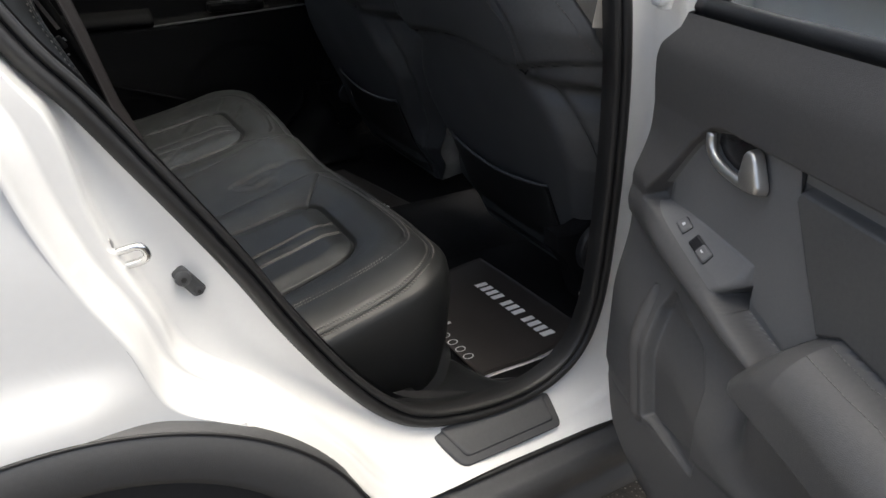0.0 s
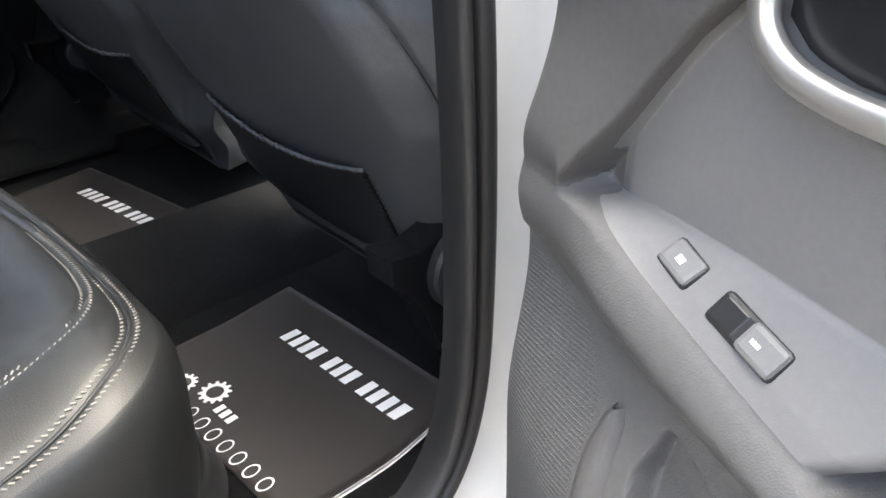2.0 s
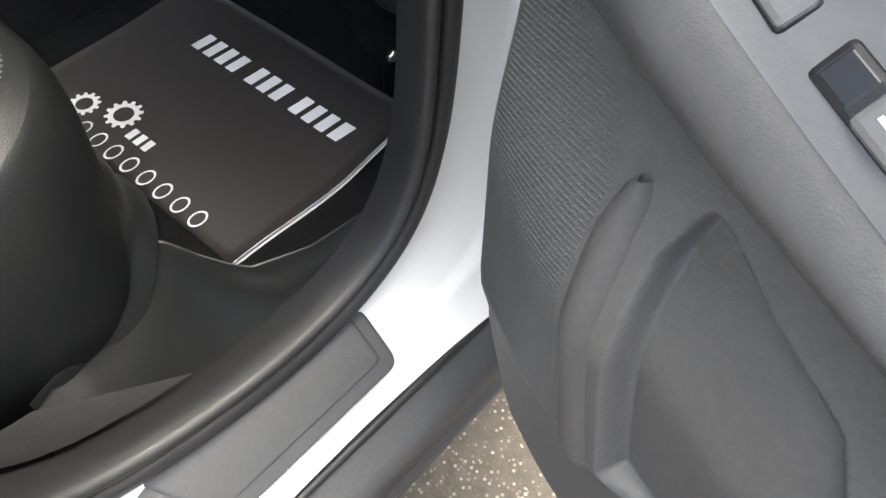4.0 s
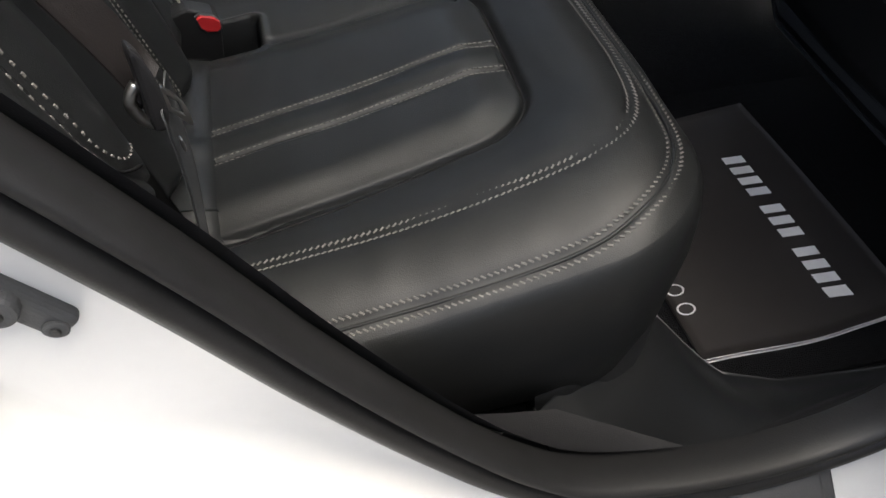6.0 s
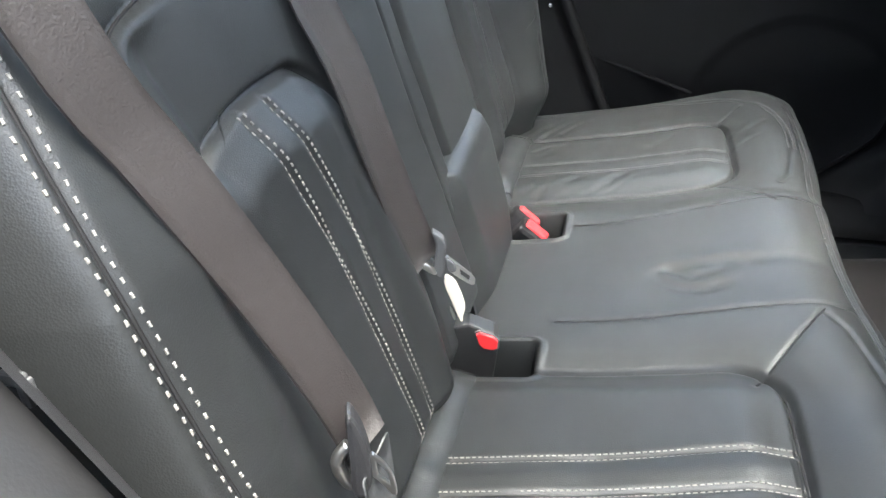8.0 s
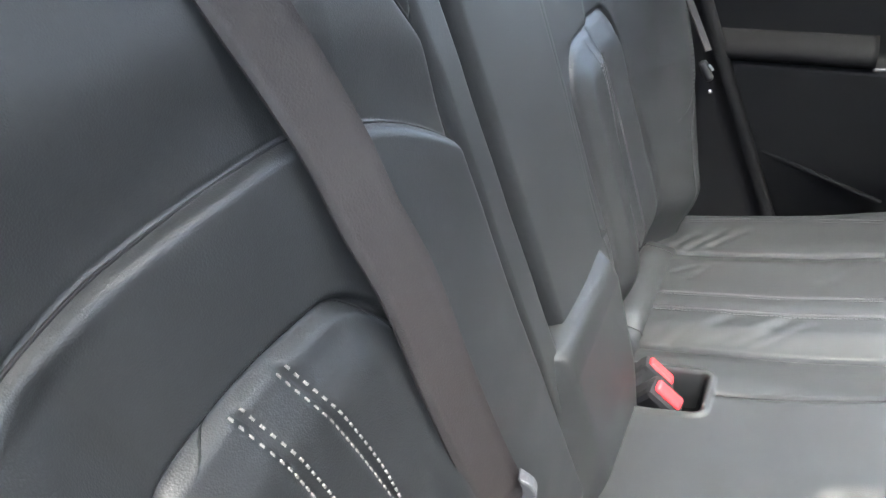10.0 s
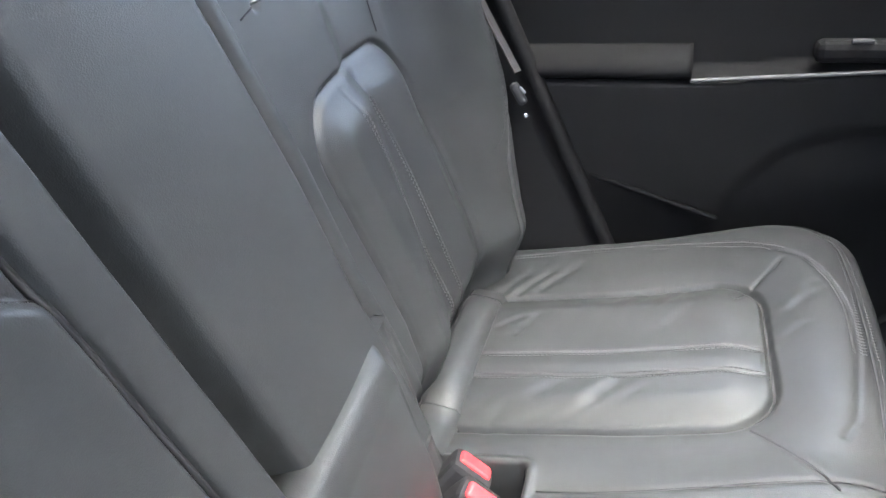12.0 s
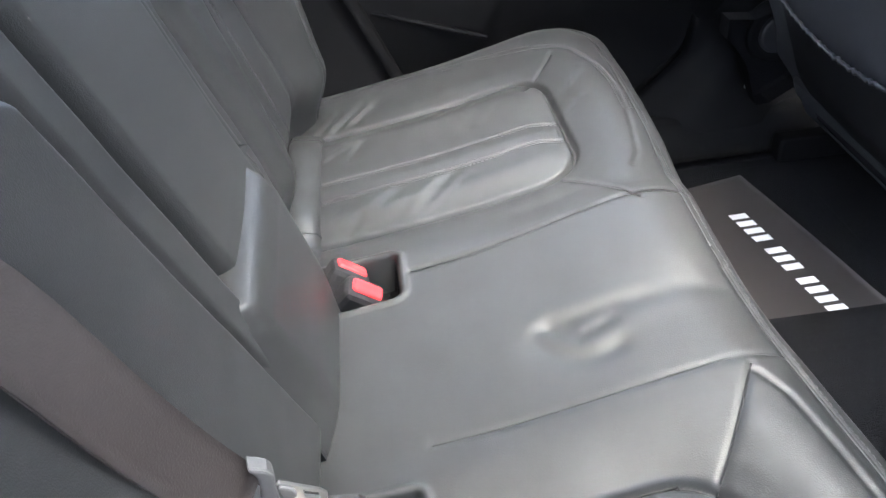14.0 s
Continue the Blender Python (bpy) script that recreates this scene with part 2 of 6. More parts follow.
def stitches(name, place, pts, parent, pitch=0.0065, length=0.0042, width=0.0011, label="", mat=None, slant=0.0):
    """A row of threads along a line (k x 2) on a surface place(u, v) -> 3D."""
    line = spline(pts, pitch)
    d = np.gradient(line, axis=0)
    verts, faces = [], []
    for (u, v), (du, dv) in zip(line, d):
        e = 1e-3
        p = np.array(place(u, v))
        pu, pv = np.array(place(u + e, v)) - p, np.array(place(u, v + e)) - p
        nrm = np.cross(pu, pv)
        nrm /= np.linalg.norm(nrm)
        t = pu * du + pv * dv
        t /= np.linalg.norm(t)
        s = np.cross(nrm, t)
        t, s = t * math.cos(radians(slant)) + s * math.sin(radians(slant)), s * math.cos(radians(slant)) - t * math.sin(radians(slant))
        k = len(verts)
        for h, f in ((0.0, 1.0), (0.0009, 0.7)):
            for a, b in ((-1, -1), (1, -1), (1, 1), (-1, 1)):
                verts.append(p + nrm * (h - 0.0002) + t * a * length / 2 * f + s * b * width / 2 * f)
        faces += [(k + 4, k + 5, k + 6, k + 7)] + [(k + i, k + (i + 1) % 4, k + 4 + (i + 1) % 4, k + 4 + i) for i in range(4)]
    return tagged(link(name, verts, faces, mat or THREAD, parent, label, smooth=False), kind="stuff")


# ---- the car's shell ----
MID = 0.863  # the car's middle line runs along x here

ground = tagged(link("ground", [(-400, -400, 0), (400, -400, 0), (400, 400, 0), (-400, 400, 0)], [(0, 1, 2, 3)], ASPHALT, smooth=False),
                "worn brown-grey asphalt with pale stone chips", "ground", kind="structure")

car = thing("car_body", "white family car body with open rear doorway", "car", at=(-0.4, MID, 0))


def under(ob, parent):
    """Hang ob under parent without moving it."""
    ob.parent = parent
    ob.matrix_parent_inverse = Matrix.Translation(-Vector(parent.location))
    return ob


def loft(A, O, K, n=44):
    """Door jamb between the inner line A and the outer line O (k x 3); K 0: flat, then two steps; 1: a straight sill."""
    P = np.zeros((len(A), n, 3))
    first = np.where(A[:, 0] < -0.3, np.interp(A[:, 2], [0.50, 0.60, 0.78, 0.931, 0.997, 1.044, 1.10, 1.22], [0.66, 0.69, 0.70, 0.60, 0.48, 0.34, 0.14, 0.08]), 0.5)
    second = first + 0.5 * (1 - first)
    for j, r in enumerate(np.linspace(0, 1, n)):
        flat = 0.012 * np.sin(np.pi * np.minimum(r / first, 1)) - 0.052 * ease((r - first) / 0.09) - 0.072 * ease((r - second) / (0.97 - second))
        P[:, j] = A * (1 - r) + O * r
        lin = P[:, j, 1]
        P[:, j, 1] = (1 - K) * (A[:, 1] + flat) + K * lin
        P[:, j, 2] += K * (-0.014 * math.sin(math.pi * r))
    return P


# line of the doorway, from the rear pillar's top down, along the sill and up the middle pillar:
# x, y, z of the inner edge, x, y, z of the outer edge, kind
AP = np.array([(-0.895, 0.125, 1.22, -0.945, -0.012, 1.22, 0), (-0.851, 0.114, 1.142, -0.908, -0.012, 1.142, 0), (-0.811, 0.112, 1.086, -0.891, -0.012, 1.088, 0),
               (-0.767, 0.112, 1.014, -0.875, -0.012, 1.018, 0), (-0.720, 0.112, 0.937, -0.850, -0.012, 0.940, 0), (-0.668, 0.112, 0.848, -0.815, -0.012, 0.860, 0),
               (-0.611, 0.112, 0.742, -0.785, -0.014, 0.772, 0), (-0.540, 0.110, 0.628, -0.690, -0.016, 0.700, 0), (-0.470, 0.102, 0.545, -0.590, -0.014, 0.585, 0.25),
               (-0.400, 0.092, 0.504, -0.500, 0.000, 0.465, 0.75), (-0.285, 0.085, 0.484, -0.300, 0.012, 0.436, 1), (-0.175, 0.085, 0.490, -0.130, 0.012, 0.434, 1),
               (-0.096, 0.085, 0.537, 0.030, 0.008, 0.455, 0.7), (-0.057, 0.085, 0.630, 0.072, -0.005, 0.590, 0.2), (-0.049, 0.085, 0.785, 0.072, -0.012, 0.780, 0),
               (-0.057, 0.085, 0.980, 0.055, -0.012, 0.980, 0), (-0.070, 0.088, 1.108, 0.035, -0.012, 1.108, 0), (-0.085, 0.098, 1.22, 0.015, -0.012, 1.22, 0)])
curve = spline(AP, 0.010)
A3, O3 = curve[:, 0:3], curve[:, 3:6]
jamb = loft(A3, O3, curve[:, 6])
under(sheet("door_jamb", jamb, PAINT), car)

# rear wing over the wheel
WHEEL = (-0.935, 0.38)


def arch(x, r):
    return WHEEL[1] + np.sqrt(np.maximum(r * r - (x - WHEEL[0]) ** 2, 0))


upto = [i for i in range(len(curve)) if O3[i, 2] > 0.72]
ox, oz = O3[upto, 0], O3[upto, 2]
cols = np.r_[np.linspace(-1.75, -0.97, 40), np.linspace(-0.965, -0.705, 40)]
wing = np.zeros((len(cols), 24, 3))
for i, x in enumerate(cols):
    low = max(arch(x, 0.402), 0.45 if x < -1.35 else 0)
    top = 1.22 if x <= -0.945 else float(np.interp(x, ox, oz))
    top = max(top, low + 0.001)
    for j, u in enumerate(np.linspace(0, 1, 24)):
        z = low + (top - low) * u
        bulge = -0.012 - 0.020 * ease((0.86 - z) / 0.06) * ease((-0.79 - x) / 0.10) + 0.09 * ease((z - 0.95) / 0.5)
        wing[i, j] = (x, bulge, z)
under(sheet("rear_wing", wing, PAINT, flip=True), car)

# black plastic arch over the wheel
ang = np.radians(np.linspace(-8, 188, 80))
prof = [(0.406, -0.010), (0.405, -0.030), (0.398, -0.036), (0.375, -0.038), (0.345, -0.036), (0.330, -0.026), (0.326, 0.02), (0.326, 0.12), (0.36, 0.30)]
cl = np.array([[(WHEEL[0] + r * np.cos(a), y, WHEEL[1] + r * np.sin(a)) for r, y in prof] for a in ang])
under(sheet("wheel_arch_trim", cl, CLADDING, flip=True), car)

under(tube("arch_gap", [(WHEEL[0] + 0.404 * np.cos(a), -0.0335, WHEEL[1] + 0.404 * np.sin(a)) for a in np.radians(np.linspace(20, 175, 90))], 0.0022, RUBBER), car)
# sill trim below the doorway
sx = np.linspace(-0.60, 1.2, 60)
sp = [(0.018, 0.428), (0.010, 0.424), (-0.002, 0.418), (-0.012, 0.407), (-0.020, 0.405), (-0.022, 0.352), (-0.012, 0.346), (-0.010, 0.32), (-0.018, 0.31), (-0.014, 0.27), (0.02, 0.24), (0.2, 0.235)]
sill = np.array([[(x, y, z + 0.028 * ease((-0.36 - x) / 0.16)) for y, z in sp] for x in sx])
under(sheet("sill_trim", sill, CLADDING, flip=True), car)
under(tube("sill_seal", [(x, 0.010, 0.4295 + 0.028 * ease((-0.36 - x) / 0.16)) for x in np.linspace(-0.52, 0.9, 60)], 0.0045, RUBBER), car)

# front of the car's side: outer skin of the middle pillar and the closed front door
fx = np.linspace(0.09, 1.25, 12)
front_side = np.array([[(x, -0.012 + 0.09 * ease((z - 0.95) / 0.5), z) for z in np.linspace(0.40, 1.22, 10)] for x in fx])
under(sheet("front_door_skin", front_side, PAINT, flip=False, thick=np.array([0, 0.05, 0])), car)

# black seal round the doorway
t2 = np.gradient(A3, axis=0)
t2 /= np.linalg.norm(t2, axis=1)[:, None]
inward = np.stack([-t2[:, 2], 0 * t2[:, 0], t2[:, 0]], 1)
mid = np.array([-0.4, 0.10, 0.9])
inward *= np.sign(((mid - A3) * inward).sum(1))[:, None]


def ring(profile):
    return np.stack([A3 + inward * d + np.array([0, y - 0.135, 0.0]) for d, y in profile], 1)


seal = thing("door_seal", "black rubber weatherstrip round the rear doorway", "door seal", at=(-0.3, 0.09, 0.485))
under(sheet("bead_lip", ring([(-0.003, 0.142), (-0.003, 0.131), (0.001, 0.125), (0.007, 0.121), (0.013, 0.122), (0.0165, 0.127), (0.0178, 0.134)]), RUBBER), seal)
under(sheet("flange_cover", ring([(0.0178, 0.134), (0.020, 0.128), (0.024, 0.124), (0.028, 0.126), (0.030, 0.133), (0.028, 0.148), (0.020, 0.168)]), RUBBER), seal)
under(tube("seal_groove", A3 + inward * 0.0178 + np.array([0, -0.0025, 0]), 0.0014, SEAM, seg=6), seal)

# scuff plate on the sill
sc = thing("scuff_plate", "black plastic scuff plate on the white sill", "scuff plate", at=(-0.26, 0.055, 0.46))


def plate(name, corners, lift, deep, r, mat):
    """A flat piece with rounded corners that lies on the sloping sill."""
    pts = []
    for k in range(4):
        c = np.array(corners[k])
        a, b = np.array(corners[k - 1]) - c, np.array(corners[(k + 1) % 4]) - c
        a, b = c + a / np.linalg.norm(a) * r, c + b / np.linalg.norm(b) * r
        pts += [(1 - u) ** 2 * a + 2 * u * (1 - u) * c + u * u * b for u in np.linspace(0, 1, 8)]
    pts = np.array(pts)
    mid = pts.mean(0)
    rings = []
    for shrink, h in ((0.0, -deep), (0.0, -0.0030), (0.0016, -0.0008), (0.0040, 0.0), (0.0060, 0.0002)):
        d = pts - mid
        q = mid + d * (1 - shrink / np.linalg.norm(d, axis=1))[:, None]
        rings.append(np.stack([q[:, 0], q[:, 1] - 0.6 * (h + lift), 0.443 + 0.735 * (q[:, 1] - 0.024) + 0.8 * (h + lift)], 1))
    n = len(pts)
    faces = [(i * n + k, i * n + (k + 1) % n, (i + 1) * n + (k + 1) % n, (i + 1) * n + k) for i in range(len(rings) - 1) for k in range(n)]
    faces.append(tuple((len(rings) - 1) * n + k for k in range(n)))
    ob = link(name, np.concatenate(rings), faces, mat)
    bm = bmesh.new()
    bm.from_mesh(ob.data)
    bmesh.ops.recalc_face_normals(bm, faces=bm.faces[:])
    bm.to_mesh(ob.data)
    bm.free()
    return ob


under(plate("plate", [(-0.402, 0.090), (-0.158, 0.087), (-0.160, 0.030), (-0.362, 0.0275)], 0.0, 0.022, 0.012, CLADDING), sc)
under(plate("raised_panel", [(-0.380, 0.086), (-0.172, 0.084), (-0.172, 0.041), (-0.352, 0.039)], 0.0032, 0.006, 0.007, CLADDING), sc)

# lock striker and rubber stop on the jamb
st = thing("door_striker", "bright steel door striker bolted to the jamb", "striker", at=(-0.795, 0.10, 0.912))
out = Vector((0.93, -0.28, 0.24)).normalized()
down = (Vector((0.36, 0, -0.93)) - out * Vector((0.36, 0, -0.93)).dot(out)).normalized()
turn = Matrix((down, out.cross(down), out)).transposed()
heart = Vector((-0.801, 0.093, 0.915))
under(part("base_plate", box((0.068, 0.028, 0.008), heart, 0.0045, turn, 3), STEEL), st)
lp = [heart + turn @ Vector((q, 0.0, h)) for q, h in ((-0.011, 0.0), (-0.011, 0.026), (-0.008, 0.033), (0.0, 0.035), (0.006, 0.033), (0.009, 0.026), (0.009, 0.0))]
under(tube("loop", spline([tuple(p) for p in lp], 0.003), 0.0045, CHROME, up=(0.3, 1, 0.4)), st)
for q in (-0.024, 0.024):
    under(part("bolt", cylinder(0.007, 0.006, heart + turn @ Vector((q, 0, 0.004)), out, seg=6), STEEL), st)
stop = thing("door_stop", "dark grey rubber door stop screwed to the jamb", "door stop", at=(-0.723, 0.12, 0.852))
turn = Matrix.Rotation(radians(57), 3, "Y")
under(part("pad", box((0.047, 0.012, 0.019), (-0.7225, 0.121, 0.853), 0.0095, turn, 4), CLADDING), stop)
under(part("button", cylinder(0.0100, 0.012, (-0.7300, 0.1145, 0.8625), (0.05, 1, -0.05), 0.0092, bevel=0.003), CLADDING), stop)
under(part("button_hole", cylinder(0.0035, 0.002, (-0.7300, 0.1082, 0.8625), (0, 1, 0), bevel=0.0005), RUBBER), stop)
under(part("screw", cylinder(0.0062, 0.003, (-0.7135, 0.1140, 0.8400), (0, 1, 0)), CLADDING), stop)
under(part("screw_slot", cylinder(0.0026, 0.002, (-0.7135, 0.1120, 0.8400), (0, 1, 0), bevel=0.0005), RUBBER), stop)

# wheel
wheel = new("wheel")
wheel.location = (WHEEL[0], 0.13, WHEEL[1])
under(wheel, car)
wa = np.linspace(0, 2 * np.pi, 49)
tp = [(0.235, 0.02), (0.30, 0.012), (0.335, 0.03), (0.345, 0.06), (0.345, 0.19), (0.335, 0.22), (0.30, 0.235), (0.235, 0.23)]
under(link("tyre", *(lambda P: (P.reshape(-1, 3), grid_faces(49, len(tp))))(np.array([[(WHEEL[0] + r * np.cos(a), y + 0.02, WHEEL[1] + r * np.sin(a)) for r, y in tp] for a in wa])), TYRE), wheel)
under(part("rim", join(cylinder(0.235, 0.16, (WHEEL[0], 0.14, WHEEL[1]), (0, 1, 0), seg=40), cylinder(0.05, 0.03, (WHEEL[0], 0.055, WHEEL[1]), (0, 1, 0))), STEEL), wheel)

# ---- inside: floor, far side, roof and screens that close the car ----
floor = tagged(link("floor", [(-1.2, 0.16, 0.405), (1.3, 0.16, 0.405), (1.3, 1.62, 0.405), (-1.2, 1.62, 0.405), (-1.2, 0.16, 0.34), (1.3, 0.16, 0.34), (1.3, 1.62, 0.34), (-1.2, 1.62, 0.34)],
                    [(0, 1, 2, 3), (7, 6, 5, 4), (0, 4, 5, 1), (1, 5, 6, 2), (2, 6, 7, 3), (3, 7, 4, 0)], CARPET, smooth=False), "black carpeted car floor", "floor", kind="structure")
ty = np.linspace(-0.16, 0.16, 17)
tunnel = np.array([[(x, MID + y, 0.405 + 0.07 * math.cos(y / 0.16 * math.pi / 2) ** 0.6) for y in ty] for x in np.linspace(-0.45, 1.3, 14)])
tagged(sheet("floor_tunnel", tunnel, CARPET, flip=True), "black carpeted floor tunnel", "floor tunnel", kind="structure")


def roof_z(x, y):
    return 1.52 + 0.05 * (1 - ((y - MID) / 0.62) ** 2) - 0.05 * abs(x + 0.1) ** 2


def roof_patch(x0, x1, y0, y1):
    return np.array([[(x, y, roof_z(x, y)) for y in np.linspace(y0, y1, 8)] for x in np.linspace(x0, x1, 10)])


# unseen roof; its glass panel is added and sized to light the seats
ceiling = thing("ceiling", "pale grey roof lining round an added glass panel that lets light in", "ceiling", kind="structure", at=(-0.3, MID, 1.5))
for x0, x1, y0, y1 in ((-1.55, -0.56, 0.25, 1.48), (0.66, 0.85, 0.25, 1.48), (-0.56, 0.66, 0.25, 0.50), (-0.56, 0.66, 1.22, 1.48)):
    under(sheet("lining", roof_patch(x0, x1, y0, y1), LINER, thick=np.array([0, 0, 0.03])), ceiling)
added_roof_glass = under(sheet("added_roof_glass", roof_patch(-0.56, 0.66, 0.50, 1.22), GLASS, thick=np.array([0, 0, 0.005])), ceiling)
added_roof_glass.visible_shadow = False


# ---- the rear bench ----
HALF = 0.650  # from the middle to the piping
CORNER = 0.135
FRONT, BITE = -0.253, -0.755


def bench_front(s, c=CORNER):
    q = np.maximum(s - (HALF - c), 0)
    return FRONT - 0.030 * np.exp(-((s / 0.24) ** 2)) - (c - np.sqrt(np.maximum(c**2 - q * q, 0)))


def corner_of(Y):
    """The near corner is a little squarer than the far one."""
    return np.where(np.asarray(Y) < MID, 0.110, CORNER)


def pad_seam(k, X, near):
    """Distance of the twin seams from the bench's middle."""
    X = np.asarray(X, float)
    return np.where(near, (0.332, 0.374)[k] + 0.09 * (-0.38 - X), (0.294, 0.337)[k])


def bench_s(Y):
    """Distance from the bench's own middle, which lies a little nearer than the car's."""
    s = np.abs(Y - MID)
    return np.abs(Y - (0.838 + 0.025 * ease((s - 0.45) / 0.12)))


# short folds where the leather has been sat on: ends, width, depth
random.seed(7)
FOLDS = []
for x0, x1, y0, y1, count, deep in ((-0.70, -0.52, 1.04, 1.11, 9, 0.0011), (-0.70, -0.45, 1.20, 1.28, 6, 0.0010), (-0.40, -0.30, 1.10, 1.25, 3, 0.0010)):
    for _ in range(count):
        fx_, fy_, fl_ = random.uniform(x0, x1), random.uniform(y0, y1), random.uniform(0.03, 0.08)
        fa_ = random.uniform(0.6, 1.2)
        FOLDS.append(((fx_, fy_), (fx_ + fl_ * math.cos(fa_), fy_ + fl_ * math.sin(fa_)), random.uniform(0.006, 0.011), deep * random.uniform(0.5, 1.2)))


def pocket(X, Y):
    """Signed distance to the two buckle pockets."""
    return np.minimum(round_rect(X, Y, -0.90, -0.615, 0.922, 0.992, 0.008), round_rect(X, Y, -0.90, -0.615, 0.614, 0.672, 0.008))


def bench_z(X, Y):
    """Height of the cushion's leather."""
    X, Y = np.asarray(X, float), np.asarray(Y, float)
    s0, s = np.abs(Y - MID), bench_s(Y)
    base = 0.668 + 0.16 * (X + 0.38) + 0.014 * ease((X + 0.56) / 0.26)
    near = Y < 0.838
    sd = round_rect(X, s - np.where(near, 0.13 * (-0.50 - X) * ease((s - 0.30) / 0.15), 0), -0.95, -0.372, 0.212, 0.484, 0.060)
    fore = ease((X + 0.47) / 0.14)
    pad = 0.006 + 0.012 * ease(-sd / 0.05)
    around = 0.006 + 0.003 * ease(sd / 0.03) + 0.004 * fore * ease(sd / 0.06) + 0.006 * ease(sd / 0.08)
    z = base + np.where(sd < 0, pad, around)
    z = z + dent(sd, 0.0038, 0.010)
    # the middle place lies a little higher, flat across
    m = np.where(near, ease((0.180 - s) / 0.070), ease((0.172 - s) / 0.060))
    z = z * (1 - m) + m * (base + 0.010 + (0.009 + 0.011 * ease((Y - 0.74) / 0.16)) * ease((X + 0.60) / 0.28))
    z = z + dent(seg_dist(X, s, [(-0.60, 0.122), (-0.285, 0.122)]), 0.004, np.where(near, 0.0012, 0.0018))
    z = z + np.where(near, dent(seg_dist(X, s, NEAR_CORNER), 0.0040, 0.0020), dent(seg_dist(X, s, FAR_CORNER), 0.0036, 0.0018))
    z = z + np.where(near, 0, dent(seg_dist(X, s, [(-0.404, 0.440), (-0.346, 0.510)]), 0.0036, 0.0016))
    # twin seams along the pad
    for k in (0, 1):
        z = z + np.where(sd < -0.002, dent(np.abs(s - pad_seam(k, X, near)), 0.0034, np.where(near, 0.0036, 0.0016)), 0)
    z = z + np.where(sd < -0.01, np.where(near, 0.003, 0.0015) * np.exp(-(((s - pad_seam(0, X, near) - 0.021) / 0.014) ** 2)), 0)
    # rim seam, then a roll over the edge
    z = z + np.where(near, dent(seg_dist(X, s0, RIM), 0.004, 0.0028), dent(seg_dist(X, s0, RIM_FAR), 0.004, 0.0022))
    c = corner_of(Y)
    q = s0 - (HALF - c)
    p = X - (FRONT - c)
    d = np.where((q > 0) & (p > 0), c - np.hypot(q, p), np.minimum(HALF - s0, bench_front(np.minimum(s0, HALF - c), c) - X))
    z = z - 0.026 * (1 - np.clip(d / 0.080, 0, 1)) ** 2.2 + np.where(near, dent(seg_dist(X, s0, EDGE), 0.004, 0.003), dent(seg_dist(X, s0, EDGE_FAR), 0.004, 0.0012))
    z = z - np.where(Y > MID, 0.012, 0.0) * ease((s0 - 0.575) / 0.07)
    # pockets for the buckles
    pk = pocket(X, Y)
    z = z - 0.090 * ease((0.002 - pk) / 0.006) + 0.003 * np.exp(-((pk - 0.006) / 0.004) ** 2)
    # pulled leather on the far place
    for a, b in (((-0.714, 1.335), (-0.686, 1.378)), ((-0.690, 1.333), (-0.642, 1.390)), ((-0.655, 1.345), (-0.608, 1.397))):
        z = z + dent(seg_dist(X, Y, [a, b]), 0.007, 0.0024) - dent(seg_dist(X + 0.016, Y, [a, b]), 0.010, 0.0010)
    for a, b, w, deep in FOLDS:
        z = z + dent(seg_dist(X, Y, [a, b]), w, deep) - dent(seg_dist(X + 1.9 * w, Y - 0.5 * w, [a, b]), w, 0.6 * deep)
    # pressed mark on the middle place
    t = np.linspace(0.35, 1.62 * np.pi, 22)
    oval = [(-0.435 + 0.052 * np.cos(a), 0.797 + 0.026 * np.sin(a) + 0.008 * np.cos(2 * a)) for a in t]
    z = z + dent(seg_dist(X, Y, oval), 0.0100, 0.0028) - dent(seg_dist(X, Y - 0.012, oval), 0.012, 0.0013)
    z = z + dent(seg_dist(X, Y, [(-0.470, 0.812), (-0.448, 0.790), (-0.415, 0.800)]), 0.009, 0.0026)
    z = z + dent(seg_dist(X, Y, [(-0.388, 0.806), (-0.35, 0.810), (-0.31, 0.802)]), 0.011, 0.0016)
    return z


RIM_FAR = [(-0.73, 0.566), (-0.55, 0.572), (-0.44, 0.558), (-0.365, 0.532), (-0.318, 0.490), (-0.295, 0.44), (-0.285, 0.38), (-0.288, 0.30), (-0.298, 0.24), (-0.308, 0.19), (-0.322, 0.165)]
EDGE_FAR = [(-0.72, 0.636), (-0.55, 0.636), (-0.40, 0.634), (-0.340, 0.617), (-0.296, 0.578), (-0.273, 0.528), (-0.268, 0.45), (-0.273, 0.30), (-0.286, 0.15), (-0.295, 0.0)]
RIM = [(-0.73, 0.563), (-0.55, 0.564), (-0.45, 0.561), (-0.365, 0.555), (-0.315, 0.536), (-0.289, 0.495), (-0.281, 0.43), (-0.286, 0.33), (-0.298, 0.24), (-0.308, 0.19), (-0.322, 0.165)]
EDGE = [(-0.72, 0.636), (-0.55, 0.636), (-0.40, 0.636), (-0.348, 0.627), (-0.300, 0.597), (-0.273, 0.552), (-0.266, 0.47), (-0.272, 0.30), (-0.286, 0.15), (-0.295, 0.0)]
NEAR_CORNER = [(-0.398, 0.243), (-0.360, 0.188), (-0.323, 0.131)]
FAR_CORNER = [(-0.400, 0.208), (-0.364, 0.158), (-0.340, 0.112)]


def wrinkle(x, y, k, amp):
    return amp * noise.noise((x * k, y * k, 3.1))


